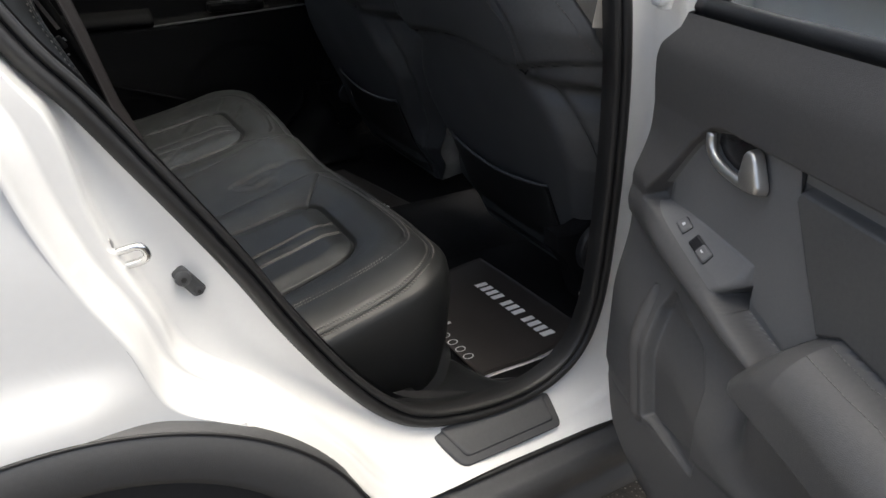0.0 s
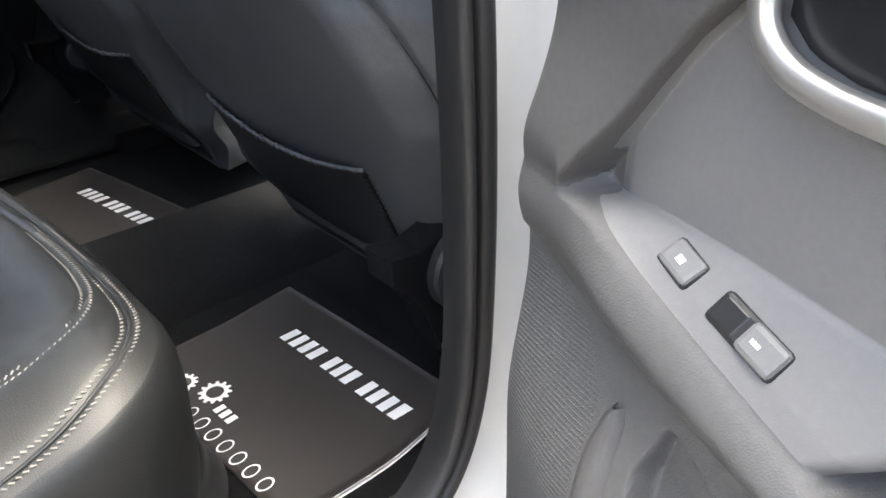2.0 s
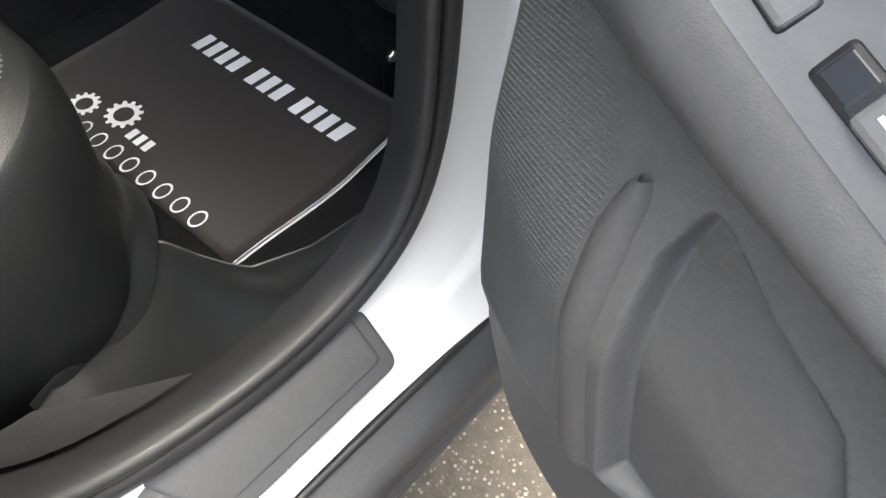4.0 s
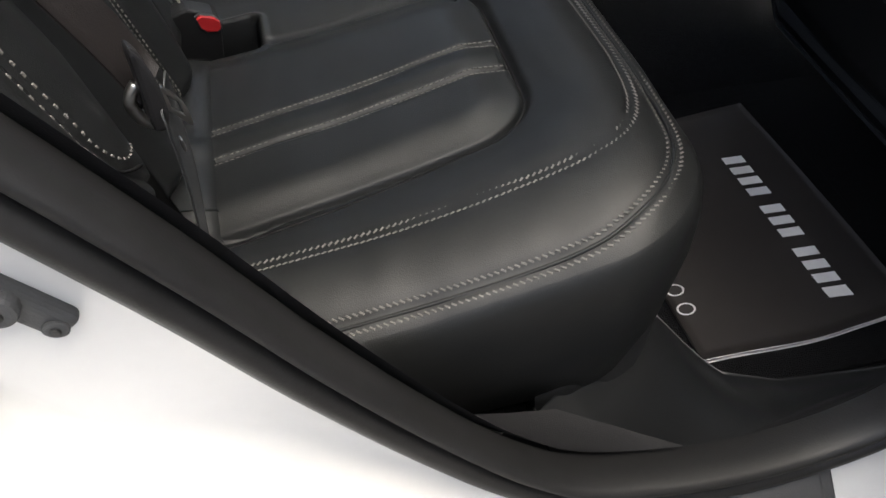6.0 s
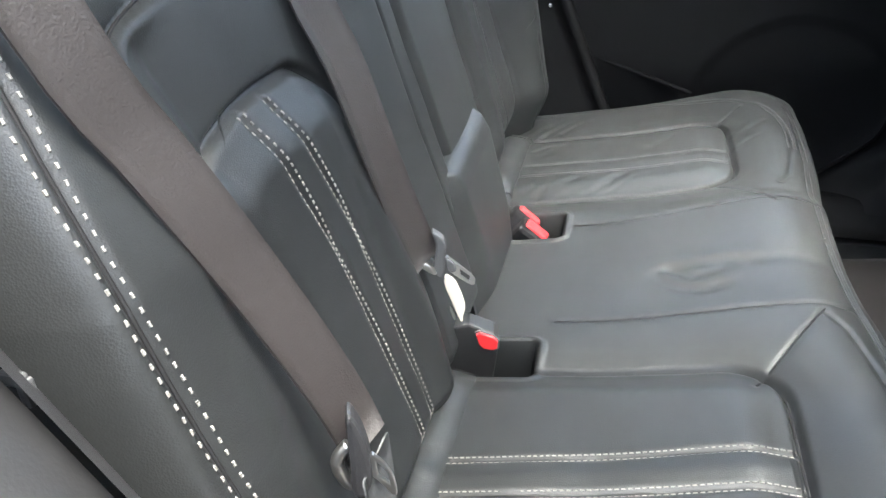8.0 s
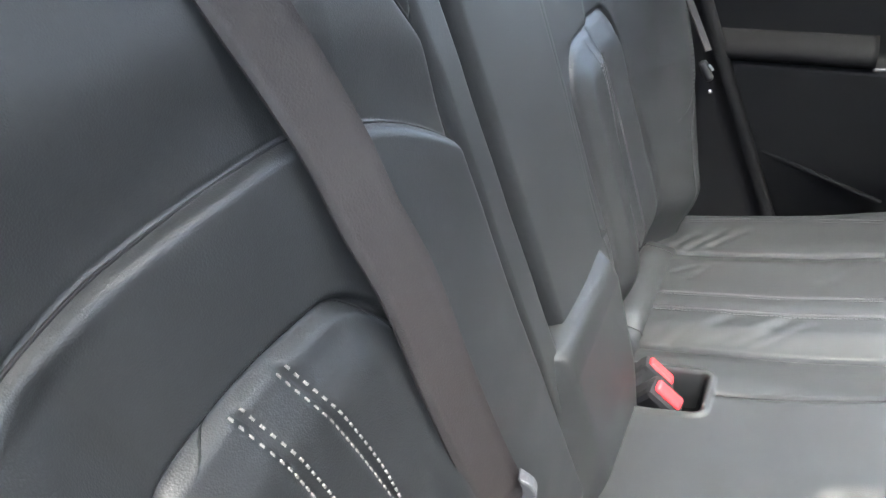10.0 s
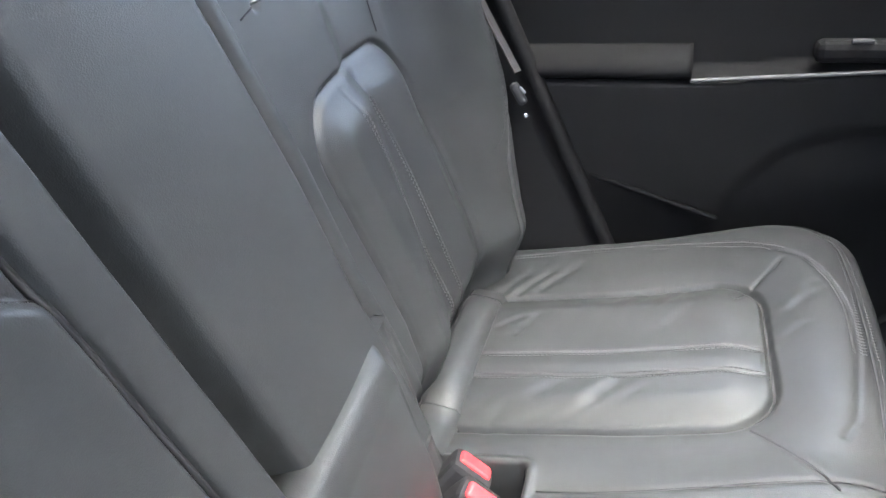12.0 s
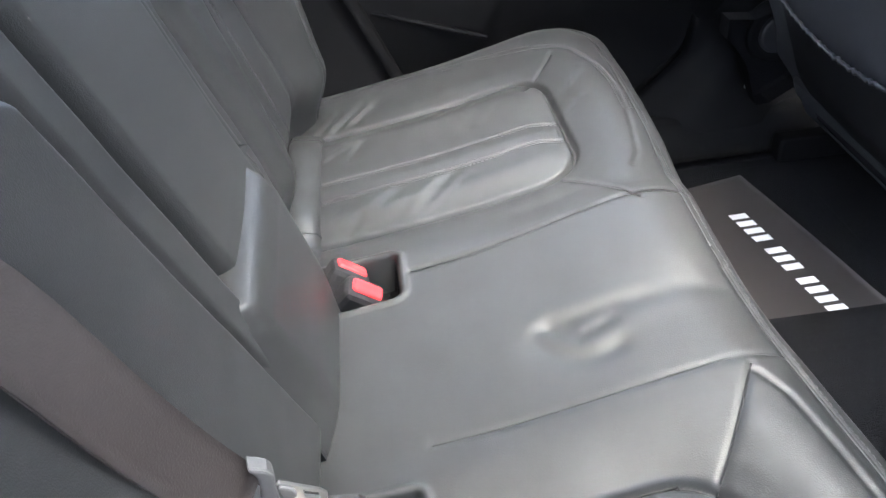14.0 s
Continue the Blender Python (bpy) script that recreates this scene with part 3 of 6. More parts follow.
bench = thing("rear_bench_cushion", "black leather rear bench cushion with grey twin stitching", "seat", at=(-0.45, MID, 0.40))
side = HALF - CORNER + CORNER * np.sin(np.linspace(0, np.pi / 2, 22))
half_y = np.unique(np.r_[np.linspace(0, HALF - CORNER, 270), side])
ys = np.r_[-half_y[::-1], half_y[1:]] + MID
us = np.linspace(0, 1, 270)
us = 1 - (1 - us) ** 1.08
top = np.zeros((len(ys), len(us), 3))
for i, y in enumerate(ys):
    xf = float(bench_front(abs(y - MID), float(corner_of(y))))
    top[i, :, 0] = BITE + (xf - BITE) * us
    top[i, :, 1] = y
top[:, :, 2] = bench_z(top[:, :, 0], top[:, :, 1])
for i in range(len(ys)):
    for j in range(len(us)):
        x, y = top[i, j, :2]
        top[i, j, 2] += wrinkle(x, y, 14, 0.0016) + wrinkle(x + 5, y * 0.6, 38, 0.0006)


def bench_ring(out, down, inset=1.0):
    def fn(b):
        s = np.abs(b[:, 1] - MID)
        sign = np.sign(b[:, 1] - MID)
        c = corner_of(b[:, 1])
        q = np.clip((s - (HALF - c)) / c, 0, 1)
        nx = np.sqrt(np.maximum(1 - q * q, 0))
        frontal = b[:, 0] > FRONT - c - 0.001
        nx = np.where(frontal, nx, 0)
        ny = np.where(s > HALF - 1e-4, 1.0, np.where(frontal, q, 0)) * sign
        back = b[:, 0] < BITE + 1e-4
        nx = np.where(back, np.where(s > HALF - 1e-4, 0, -0.2), nx)
        r = b.copy()
        r[:, 0] += nx * out
        r[:, 1] += ny * out
        r[:, 2] = b[:, 2] - down if down < 0.1 else 0.39 + (b[:, 2] - 0.39) * (1 - inset)
        return r
    return fn


under(skirted("cover", top, [bench_ring(0.0035, 0.004), bench_ring(0.008, 0.012), bench_ring(0.012, 0.03), bench_ring(0.014, 0.06), bench_ring(0.010, 0.2, 0.5),
                                     bench_ring(-0.004, 0.2, 0.75), bench_ring(-0.03, 0.2, 0.92)], LEATHER), bench)


def on_bench(x, y):
    return (x, y, float(bench_z(x, y)))


def bench_path(pts, sign):
    return [(x, MID + sign * s) for x, s in pts]


def shifted(pts, d):
    """The line moved sideways by d."""
    line = spline(pts, 0.01)
    t = np.gradient(line, axis=0)
    t /= np.linalg.norm(t, axis=1)[:, None]
    return line + d * np.stack([-t[:, 1], t[:, 0]], 1)


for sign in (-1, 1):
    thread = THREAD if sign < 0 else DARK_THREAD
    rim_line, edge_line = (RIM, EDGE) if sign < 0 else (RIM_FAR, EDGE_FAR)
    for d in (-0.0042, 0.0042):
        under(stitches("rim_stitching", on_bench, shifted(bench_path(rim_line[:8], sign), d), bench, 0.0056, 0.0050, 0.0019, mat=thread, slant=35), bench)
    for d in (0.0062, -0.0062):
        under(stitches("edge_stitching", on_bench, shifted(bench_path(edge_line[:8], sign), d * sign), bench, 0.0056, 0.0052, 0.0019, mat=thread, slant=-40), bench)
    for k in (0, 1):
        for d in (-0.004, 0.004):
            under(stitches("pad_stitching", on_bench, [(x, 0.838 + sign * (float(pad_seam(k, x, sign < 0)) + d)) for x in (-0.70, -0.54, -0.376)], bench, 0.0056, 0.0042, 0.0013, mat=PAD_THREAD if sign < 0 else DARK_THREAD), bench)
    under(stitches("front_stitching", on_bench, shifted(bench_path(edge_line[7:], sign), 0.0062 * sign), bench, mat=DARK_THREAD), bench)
    # piping along the edge
    pip = np.array([on_bench(x, y) for x, y in spline(bench_path(edge_line, sign), 0.01)])
    under(tube("piping", pip + np.array([0, 0, -0.0004]), 0.0020, LEATHER, seg=6), bench)
    # flat strip of leather along the back of each place
    strip = np.array([[(x - (0.038 if sign > 0 else 0.0), 0.838 + sign * s, float(bench_z(-0.69, 0.838 + sign * s)) + 0.006 + h) for x, h in ((-0.725, -0.03), (-0.718, 0.0), (-0.71, 0.004), (-0.69, 0.002), (-0.673, -0.002), (-0.668, -0.012))]
                      for s in np.linspace(0.19 if sign < 0 else 0.158, 0.49, 24)])
    under(sheet("back_strip", strip, LEATHER, flip=sign < 0), bench)
    for k in (1, 5):
        under(tube("strip_seam", strip[:, k], 0.0013, SEAM, seg=5), bench)
    for s in (0.235, 0.462):
        k = int(np.argmin(np.abs(strip[:, 0, 1] - 0.838 - sign * s)))
        under(tube("strip_seam", strip[k, 1:] + np.array([0, 0, 0.0004]), 0.0009, SEAM, seg=5), bench)


# ---- the rear seat backs ----
def back_base(Z):
    return -0.697 - 0.25 * (np.asarray(Z) - 0.605)


def arch_z(y):
    """Height of the arched seam across the near seat back."""
    y = np.asarray(y, float)
    return 1.0815 - np.where(y > 0.525, 2.15, 0.55) * (y - 0.525) ** 2


def lean(Z):
    """How far the outer bolster's edge leans inward towards the top."""
    return np.interp(Z, [0.88, 0.98, 1.08, 1.16, 1.22], [0.0, 0.011, 0.028, 0.040, 0.048])


def far_outer(z):
    """Outer edge of the far seat back, bulging at half height."""
    return np.interp(z, [0.585, 0.68, 0.74, 0.79, 0.83, 0.865, 0.90, 0.95, 1.02, 1.12, 1.23], [1.395, 1.412, 1.432, 1.456, 1.482, 1.504, 1.516, 1.520, 1.513, 1.494, 1.470])


def back_x(Y, Z):
    """Face of the seat backs; the far one is a mirror image, set a little further back."""
    Y, Z = np.asarray(Y, float), np.asarray(Z, float)
    far = Y > 0.90
    y = np.where(far, 1.686 - Y + (far_outer(Z) - 1.474) * ease((Y - 1.30) / 0.12), Y)
    x = back_base(Z) - np.where(far, 0.034, 0.0)
    # outer bolster
    sharp = np.where(far, 0, ease((Z - 0.935) / 0.04) * ease((1.075 - Z) / 0.03))
    crease = np.interp(Z, [0.93, 0.97, 1.05, 1.08], [0.385, 0.374, 0.352, 0.345])
    rise = ease((0.395 - y) / 0.160) * (1 - sharp) + sharp * ease((crease - y) / 0.085) ** 0.8
    x = x + (0.064 - np.where(far, 0, np.interp(Z, [0.88, 0.98, 1.08, 1.16], [0.0, 0.010, 0.028, 0.042]))) * rise - 0.085 * ease((np.where(far, 0.222, 0.200 + lean(Z)) - y) / 0.040) ** 1.5
    x = x + dent(np.abs(y - np.interp(Z, [0.80, 0.83, 0.87, 0.95, 1.02, 1.20], [0.250, 0.226, 0.212, 0.2045, 0.200, 0.197]) - np.where(far, 0, lean(Z))), 0.004, 0.004)
    # inner bolster
    x = x + 0.014 * ease((y - 0.520) / 0.05)
    # pad in the middle with an arched top
    mid = np.where(far, 0.526 - 0.20 * np.clip(0.96 - Z, -0.1, 0.2), 0.446 + 0.20 * np.clip(0.96 - Z, -0.1, 0.2))
    wide = np.where(far, 0.138, 0.110)
    topz = np.where(far, 1.015 - 0.9 * np.maximum(np.abs(y - 0.50) - 0.04, 0) ** 2, 0.995 - 1.6 * np.maximum(np.abs(y - 0.48) - 0.02, 0) ** 2)
    r = np.where(far, 0.056, 0.052)
    p, q = np.abs(y - mid) - wide + r, Z - topz + r
    sd = np.minimum(np.maximum(p, q), 0) + np.hypot(np.maximum(p, 0), np.maximum(q, 0)) - r
    x = x + 0.014 * ease(-sd / 0.045) + dent(sd, 0.0045, np.where(far, 0.006, 0.009))
    for k in (0, 1):
        x = x + ease((-sd - 0.002) / np.where(far, 0.020, 0.008)) * dent(np.abs(y - seam_y(k, Z, far)), 0.004, np.where(far, 0.0012, 0.0035))
    # upper part sets back over an arched seam
    az = arch_z(y)
    w = ease((y - 0.272) / 0.035) * ease((0.69 - y) / 0.012) * np.where(far, 0, 1)
    x = x - w * (0.0022 * ease((Z - az + 0.007) / 0.007) + 0.0075 * ease((Z - az + 0.001) / 0.003) - 0.0097 * ease((Z - az - 0.003) / 0.075)) + w * dent(Z - az, 0.0025, 0.002)
    x = x + np.where(y > 0.52, dent(seg_dist(y, Z, [(0.53, 1.205), (0.613, 1.167), (0.642, 1.142), (0.672, 1.104)]), 0.004, 0.006), 0)
    # slanting seam and strip beside the arm rest
    x = x - np.where(far, 0.046 * ease((0.71 - Z) / 0.10), 0.034 * ease((0.665 - Z) / 0.06))
    sy = column_y(Z)
    x = x + np.where(far, 0, dent(np.abs(y - sy), 0.0048, 0.012) - 0.004 * ease((y - sy) / 0.004) - 0.032 * ease((y - sy - 0.036) / 0.016) ** 1.6)
    return x


def seam_y(k, Z, far):
    """The two seams down the pad."""
    near = ([0.490, 0.483, 0.458, 0.437, 0.415], [0.522, 0.516, 0.497, 0.476, 0.449])[k]
    other = ([0.496, 0.505, 0.546, 0.560, 0.586], [0.452, 0.464, 0.492, 0.508, 0.537])[k]
    zz = [0.62, 0.695, 0.866, 0.93, 1.01]
    return np.where(far, np.interp(Z, zz, other), np.interp(Z, zz, near))


def column_y(Z):
    return 0.677 + 0.17 * (1.075 - np.asarray(Z))


def far_inner(z):
    """Inner edge of the far seat back."""
    return float(np.interp(z, [0.58, 0.70, 0.80, 0.86, 0.98, 1.06, 1.13, 1.23], [1.005, 1.000, 0.984, 0.970, 0.957, 0.942, 0.927, 0.915]))


def seat_back(name, label, inner, outer, n):
    """inner, outer: y of the two sides as functions of z."""
    far = outer(1.0) > MID
    ob = thing(name, label, "seat", at=(-0.82, (inner(0.9) + outer(0.9)) / 2, 0.6))
    P = np.zeros((n, 340, 3))
    for i, u in enumerate(np.linspace(0, 1, n)):
        ref = outer(0.9) + (inner(0.9) - outer(0.9)) * u
        m = ref
        zb = 0.585 if far else 0.585 + 0.212 * float(ease((0.350 - m) / 0.080)) + 0.020 * max(0, (0.225 - m) / 0.05) ** 2
        P[i, :, 2] = np.linspace(zb, 1.23, 340)
        P[i, :, 1] = [outer(z) + (inner(z) - outer(z)) * u for z in P[i, :, 2]]
    P[:, :, 0] = back_x(P[:, :, 1], P[:, :, 2])
    for i in range(n):
        for j in range(340):
            y, z = P[i, j, 1:]
            P[i, j, 0] += wrinkle(y, z, 12, 0.0018) + wrinkle(y * 0.7, z + 4, 30, 0.0006)
    side_y = 1 if far else -1

    def back_ring(out, deep):
        def fn(b):
            r = b.copy()
            r[:, 1] += np.where(np.abs(b[:, 1] - np.array([outer(z) for z in b[:, 2]])) < 0.004, side_y * out, 0)
            r[:, 2] += np.where(np.abs(b[:, 2] - 1.23) < 1e-3, out, -out * 0.5)
            r[:, 0] = b[:, 0] - deep
            return r
        return fn
    under(skirted("cover", P[::-1] if far else P, [back_ring(0.003, 0.003), back_ring(0.006, 0.010), back_ring(0.008, 0.03), back_ring(0.004, 0.11), back_ring(-0.01, 0.14)], LEATHER, None), ob)
    return ob


near_back = seat_back("rear_seat_back", "black leather rear seat back with grey stitched bolster", lambda z: float(column_y(z)) + 0.053, lambda z: 0.162, 340)
far_back = seat_back("rear_seat_back", "creased black leather rear seat back beside the far door", far_inner, lambda z: float(far_outer(z)), 260)


def on_back(y, z):
    return (float(back_x(y, z)) + 0.0004, y, z)


for ob, far in ((near_back, False), (far_back, True)):
    def mir(pts):
        return [(1.686 - y if far else y, z) for y, z in pts]
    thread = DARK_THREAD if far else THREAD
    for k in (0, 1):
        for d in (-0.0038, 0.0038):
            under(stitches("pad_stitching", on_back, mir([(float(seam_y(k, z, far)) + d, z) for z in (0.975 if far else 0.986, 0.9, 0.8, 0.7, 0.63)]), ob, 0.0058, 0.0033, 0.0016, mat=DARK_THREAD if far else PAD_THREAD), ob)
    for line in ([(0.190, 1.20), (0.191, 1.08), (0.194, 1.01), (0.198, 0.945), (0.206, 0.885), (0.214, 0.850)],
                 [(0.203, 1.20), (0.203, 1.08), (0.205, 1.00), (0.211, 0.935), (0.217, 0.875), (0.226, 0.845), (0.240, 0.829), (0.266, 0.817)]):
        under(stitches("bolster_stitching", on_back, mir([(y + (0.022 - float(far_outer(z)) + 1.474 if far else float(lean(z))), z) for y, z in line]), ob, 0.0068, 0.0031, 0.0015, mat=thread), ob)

# rolled inner edge of the far seat back
zz_ = np.linspace(0.70, 1.22, 50)
iy_ = [far_inner(z) + 0.013 for z in zz_]
under(tube("edge_roll", [(float(back_x(y, z)) + 0.001, y, z) for y, z in zip(iy_, zz_)], 0.015, LEATHER, seg=14, flat=0.7, up=(1, 0, 0)), far_back)

# folded arm rest in the middle with the ledge that it rests on
rest = thing("centre_arm_rest", "folded black leather arm rest between the seat backs", "arm rest", at=(-0.80, 0.85, 0.6))
RZ = np.linspace(0.68, 1.23, 70)
pan = np.zeros((48, 70, 3))
for j, z in enumerate(RZ):
    y0 = float(column_y(z)) + 0.061
    y1 = far_inner(z) - 0.003
    for i, u in enumerate(np.linspace(0, 1, 48)):
        y = y0 + (y1 - y0) * u
        pan[i, j] = (float(back_base(z)) + 0.004 - 0.034 * float(ease((y0 + 0.020 - y) / 0.020)) ** 1.4 - 0.022 * float(ease((y - y1 + 0.02) / 0.02)) + 0.004 * math.sin(math.pi * u), y, z)
under(sheet("arm_pad", pan, LEATHER, thick=np.array([-0.10, 0, 0])), rest)
low_p = np.zeros((46, 36, 3))
for i, y in enumerate(np.linspace(0.728, 0.985, 46)):
    w = float(ease((0.955 - y) / 0.030)) * float(ease((y - 0.738) / 0.022))
    zt = 0.819 - 0.087 * max(0.0, 0.925 - y)
    prof = [(back_base(zt) - 0.03, zt - 0.004), (back_base(zt) + 0.004, zt), (back_base(zt) + 0.013 * w, zt - 0.001), (back_base(zt) + 0.021 * w, zt - 0.005), (back_base(zt) + 0.025 * w, zt - 0.012)]
    for z in np.linspace(zt - 0.024, 0.60, 31):
        wl = w if y > 0.84 else float(ease((y - 0.735 + 0.3 * max(0, zt - 0.02 - z)) / (0.022 + 0.60 * max(0, zt - 0.02 - z))))
        prof.append((back_base(z) + 0.026 * wl * (1 - 0.35 * ease((0.70 - z) / 0.1)), z))
    low_p[i] = [(x, y, z) for x, z in prof]
under(sheet("lower_pad", low_p, LEATHER, flip=False, thick=np.array([-0.06, 0, 0])), rest)


# dark strands in the creases: sewn seams, and painted shade in two places
def seam(name, place, pts, parent, r=0.0015, sink=0.0):
    line = np.array([place(u, v) for u, v in spline(pts, 0.006)]) + np.array([sink, 0, 0])
    return under(tube(name, line, r, SEAM, seg=5), parent)


# on the near back this strand draws the shadow line of the arched crease
seam("arch_line", on_back, [(y, float(arch_z(y)) + 0.0006) for y in np.linspace(0.305, 0.684, 16)], near_back, 0.0011, -0.0006)
seam("shoulder_seam", on_back, [(0.53, 1.205), (0.613, 1.167), (0.642, 1.142), (0.672, 1.104)], near_back)
seam("column_seam", on_back, [(float(column_y(z)), z) for z in np.linspace(0.66, 1.22, 12)], near_back, 0.0026, 0.0016)
# dark strand down the gap, standing in for the shadow inside it
under(tube("gap_shade", [(float(back_base(z)) - 0.042, float(column_y(z)) + 0.057, z) for z in np.linspace(0.70, 1.22, 24)], 0.0052, SEAM, seg=6), near_back)
seam("pad_seam", on_back, [(0.385, 0.976), (0.410, 0.990), (0.440, 0.994), (0.490, 0.995), (0.520, 0.989), (0.543, 0.962), (0.553, 0.930), (0.570, 0.860)], near_back, 0.0011, -0.0012)
seam("bolster_seam", on_back, [(y + float(lean(z)), z) for y, z in ((0.197, 1.20), (0.197, 1.08), (0.200, 1.02), (0.2045, 0.95), (0.212, 0.87), (0.226, 0.832), (0.250, 0.813))], near_back, 0.0012)
seam("upper_seam", on_back, [(1.262, 1.022), (1.264, 1.05), (1.268, 1.10), (1.275, 1.20)], far_back, 0.0010, -0.0004)
seam("arch_line", on_back, [(0.985, 1.098), (1.02, 1.105), (1.07, 1.111), (1.12, 1.112)], far_back, 0.0010, -0.0004)
for sign in (-1, 1):
    r0 = 0.060
    turns = [(math.cos(a), math.sin(a)) for a in np.linspace(0, np.pi / 2, 6)]
    wide = 0.472 if sign < 0 else 0.484
    out_line = [(-0.70, 0.510 if sign < 0 else 0.484), (-0.56, 0.492 if sign < 0 else 0.484)] + [(-0.372 - r0 + r0 * s, wide - r0 + r0 * c) for c, s in turns] + [(-0.372 - r0 + r0 * c, 0.212 + r0 - r0 * s) for c, s in turns] + [(-0.61, 0.212)]
    seam("pad_outline_seam", on_bench, [(x, 0.838 + sign * s) for x, s in out_line], bench, 0.0013)
    seam("middle_seam", on_bench, [(x, 0.838 + sign * 0.122) for x in (-0.60, -0.45, -0.285)], bench, 0.0009 if sign > 0 else 0.0006)
    seam("corner_seam", on_bench, [(x, 0.838 + sign * q) for x, q in (NEAR_CORNER if sign < 0 else FAR_CORNER)], bench, 0.0012)
    if sign > 0:
        seam("outer_corner_seam", on_bench, [(-0.404, 0.838 + 0.440), (-0.346, 0.838 + 0.510)], bench, 0.0011)


# black cloth in the buckle pockets
for y0, y1 in ((0.614, 0.672), (0.922, 0.992)):
    lining = np.array([[(x, y, float(bench_z(x, y)) + 0.0016) for x in np.linspace(-0.735, -0.6165, 22)] for y in np.linspace(y0 + 0.0015, y1 - 0.0015, 18)])
    under(sheet("pocket_lining", lining, CARPET), bench)


# ---- the open rear door ----
HINGE = Vector((-0.06, 0.015, 0))
ALONG = Vector((-0.28, -0.96, 0))
FACE = Vector((-0.96, 0.28, 0))


def at_door(a, z, b):
    p = HINGE + ALONG * a + FACE * b
    return (p.x, p.y, z)


RIDGE = [(-0.05, 0.915), (0.06, 0.902), (0.08, 0.902), (0.10, 0.899), (0.144, 0.885), (0.199, 0.869), (0.258, 0.853), (0.313, 0.838), (0.358, 0.828), (0.45, 0.818), (1.1, 0.79)]
RAIL_LOW = [(-0.05, 0.875), (0.06, 0.868), (0.108, 0.852), (0.178, 0.836), (0.249, 0.825), (0.312, 0.816), (0.374, 0.810), (0.442, 0.806), (0.52, 0.798), (1.1, 0.75)]
INSET = [(0.03, 0.80), (0.060, 0.880), (0.070, 0.909), (0.084, 0.931), (0.103, 0.957), (0.118, 0.980), (0.139, 1.008), (0.158, 1.027), (0.176, 1.039), (0.200, 1.045), (0.31, 1.047), (1.1, 1.06)]
PAD_EDGE = [(0.405, 0.880), (0.402, 0.890), (0.387, 0.916), (0.367, 0.946), (0.343, 0.987), (0.329, 1.010), (0.329, 1.016), (0.334, 1.024), (0.345, 1.030)]
CREASE = [(0.05, 0.904), (0.08, 0.905), (0.12, 0.908), (0.18, 0.909), (0.265, 0.906), (0.32, 0.903)]
ARM = [(0.350, 0.822), (0.362, 0.830), (0.374, 0.845), (0.390, 0.866), (0.41, 0.888), (0.438, 0.903), (0.465, 0.900), (0.497, 0.896), (0.532, 0.889), (0.75, 0.862), (1.1, 0.83)]
BASE = 0.018


def along(a, line):
    return np.interp(a, *zip(*line))


def along_z(z, line):
    return np.interp(z, [q for _, q in line], [p for p, _ in line])


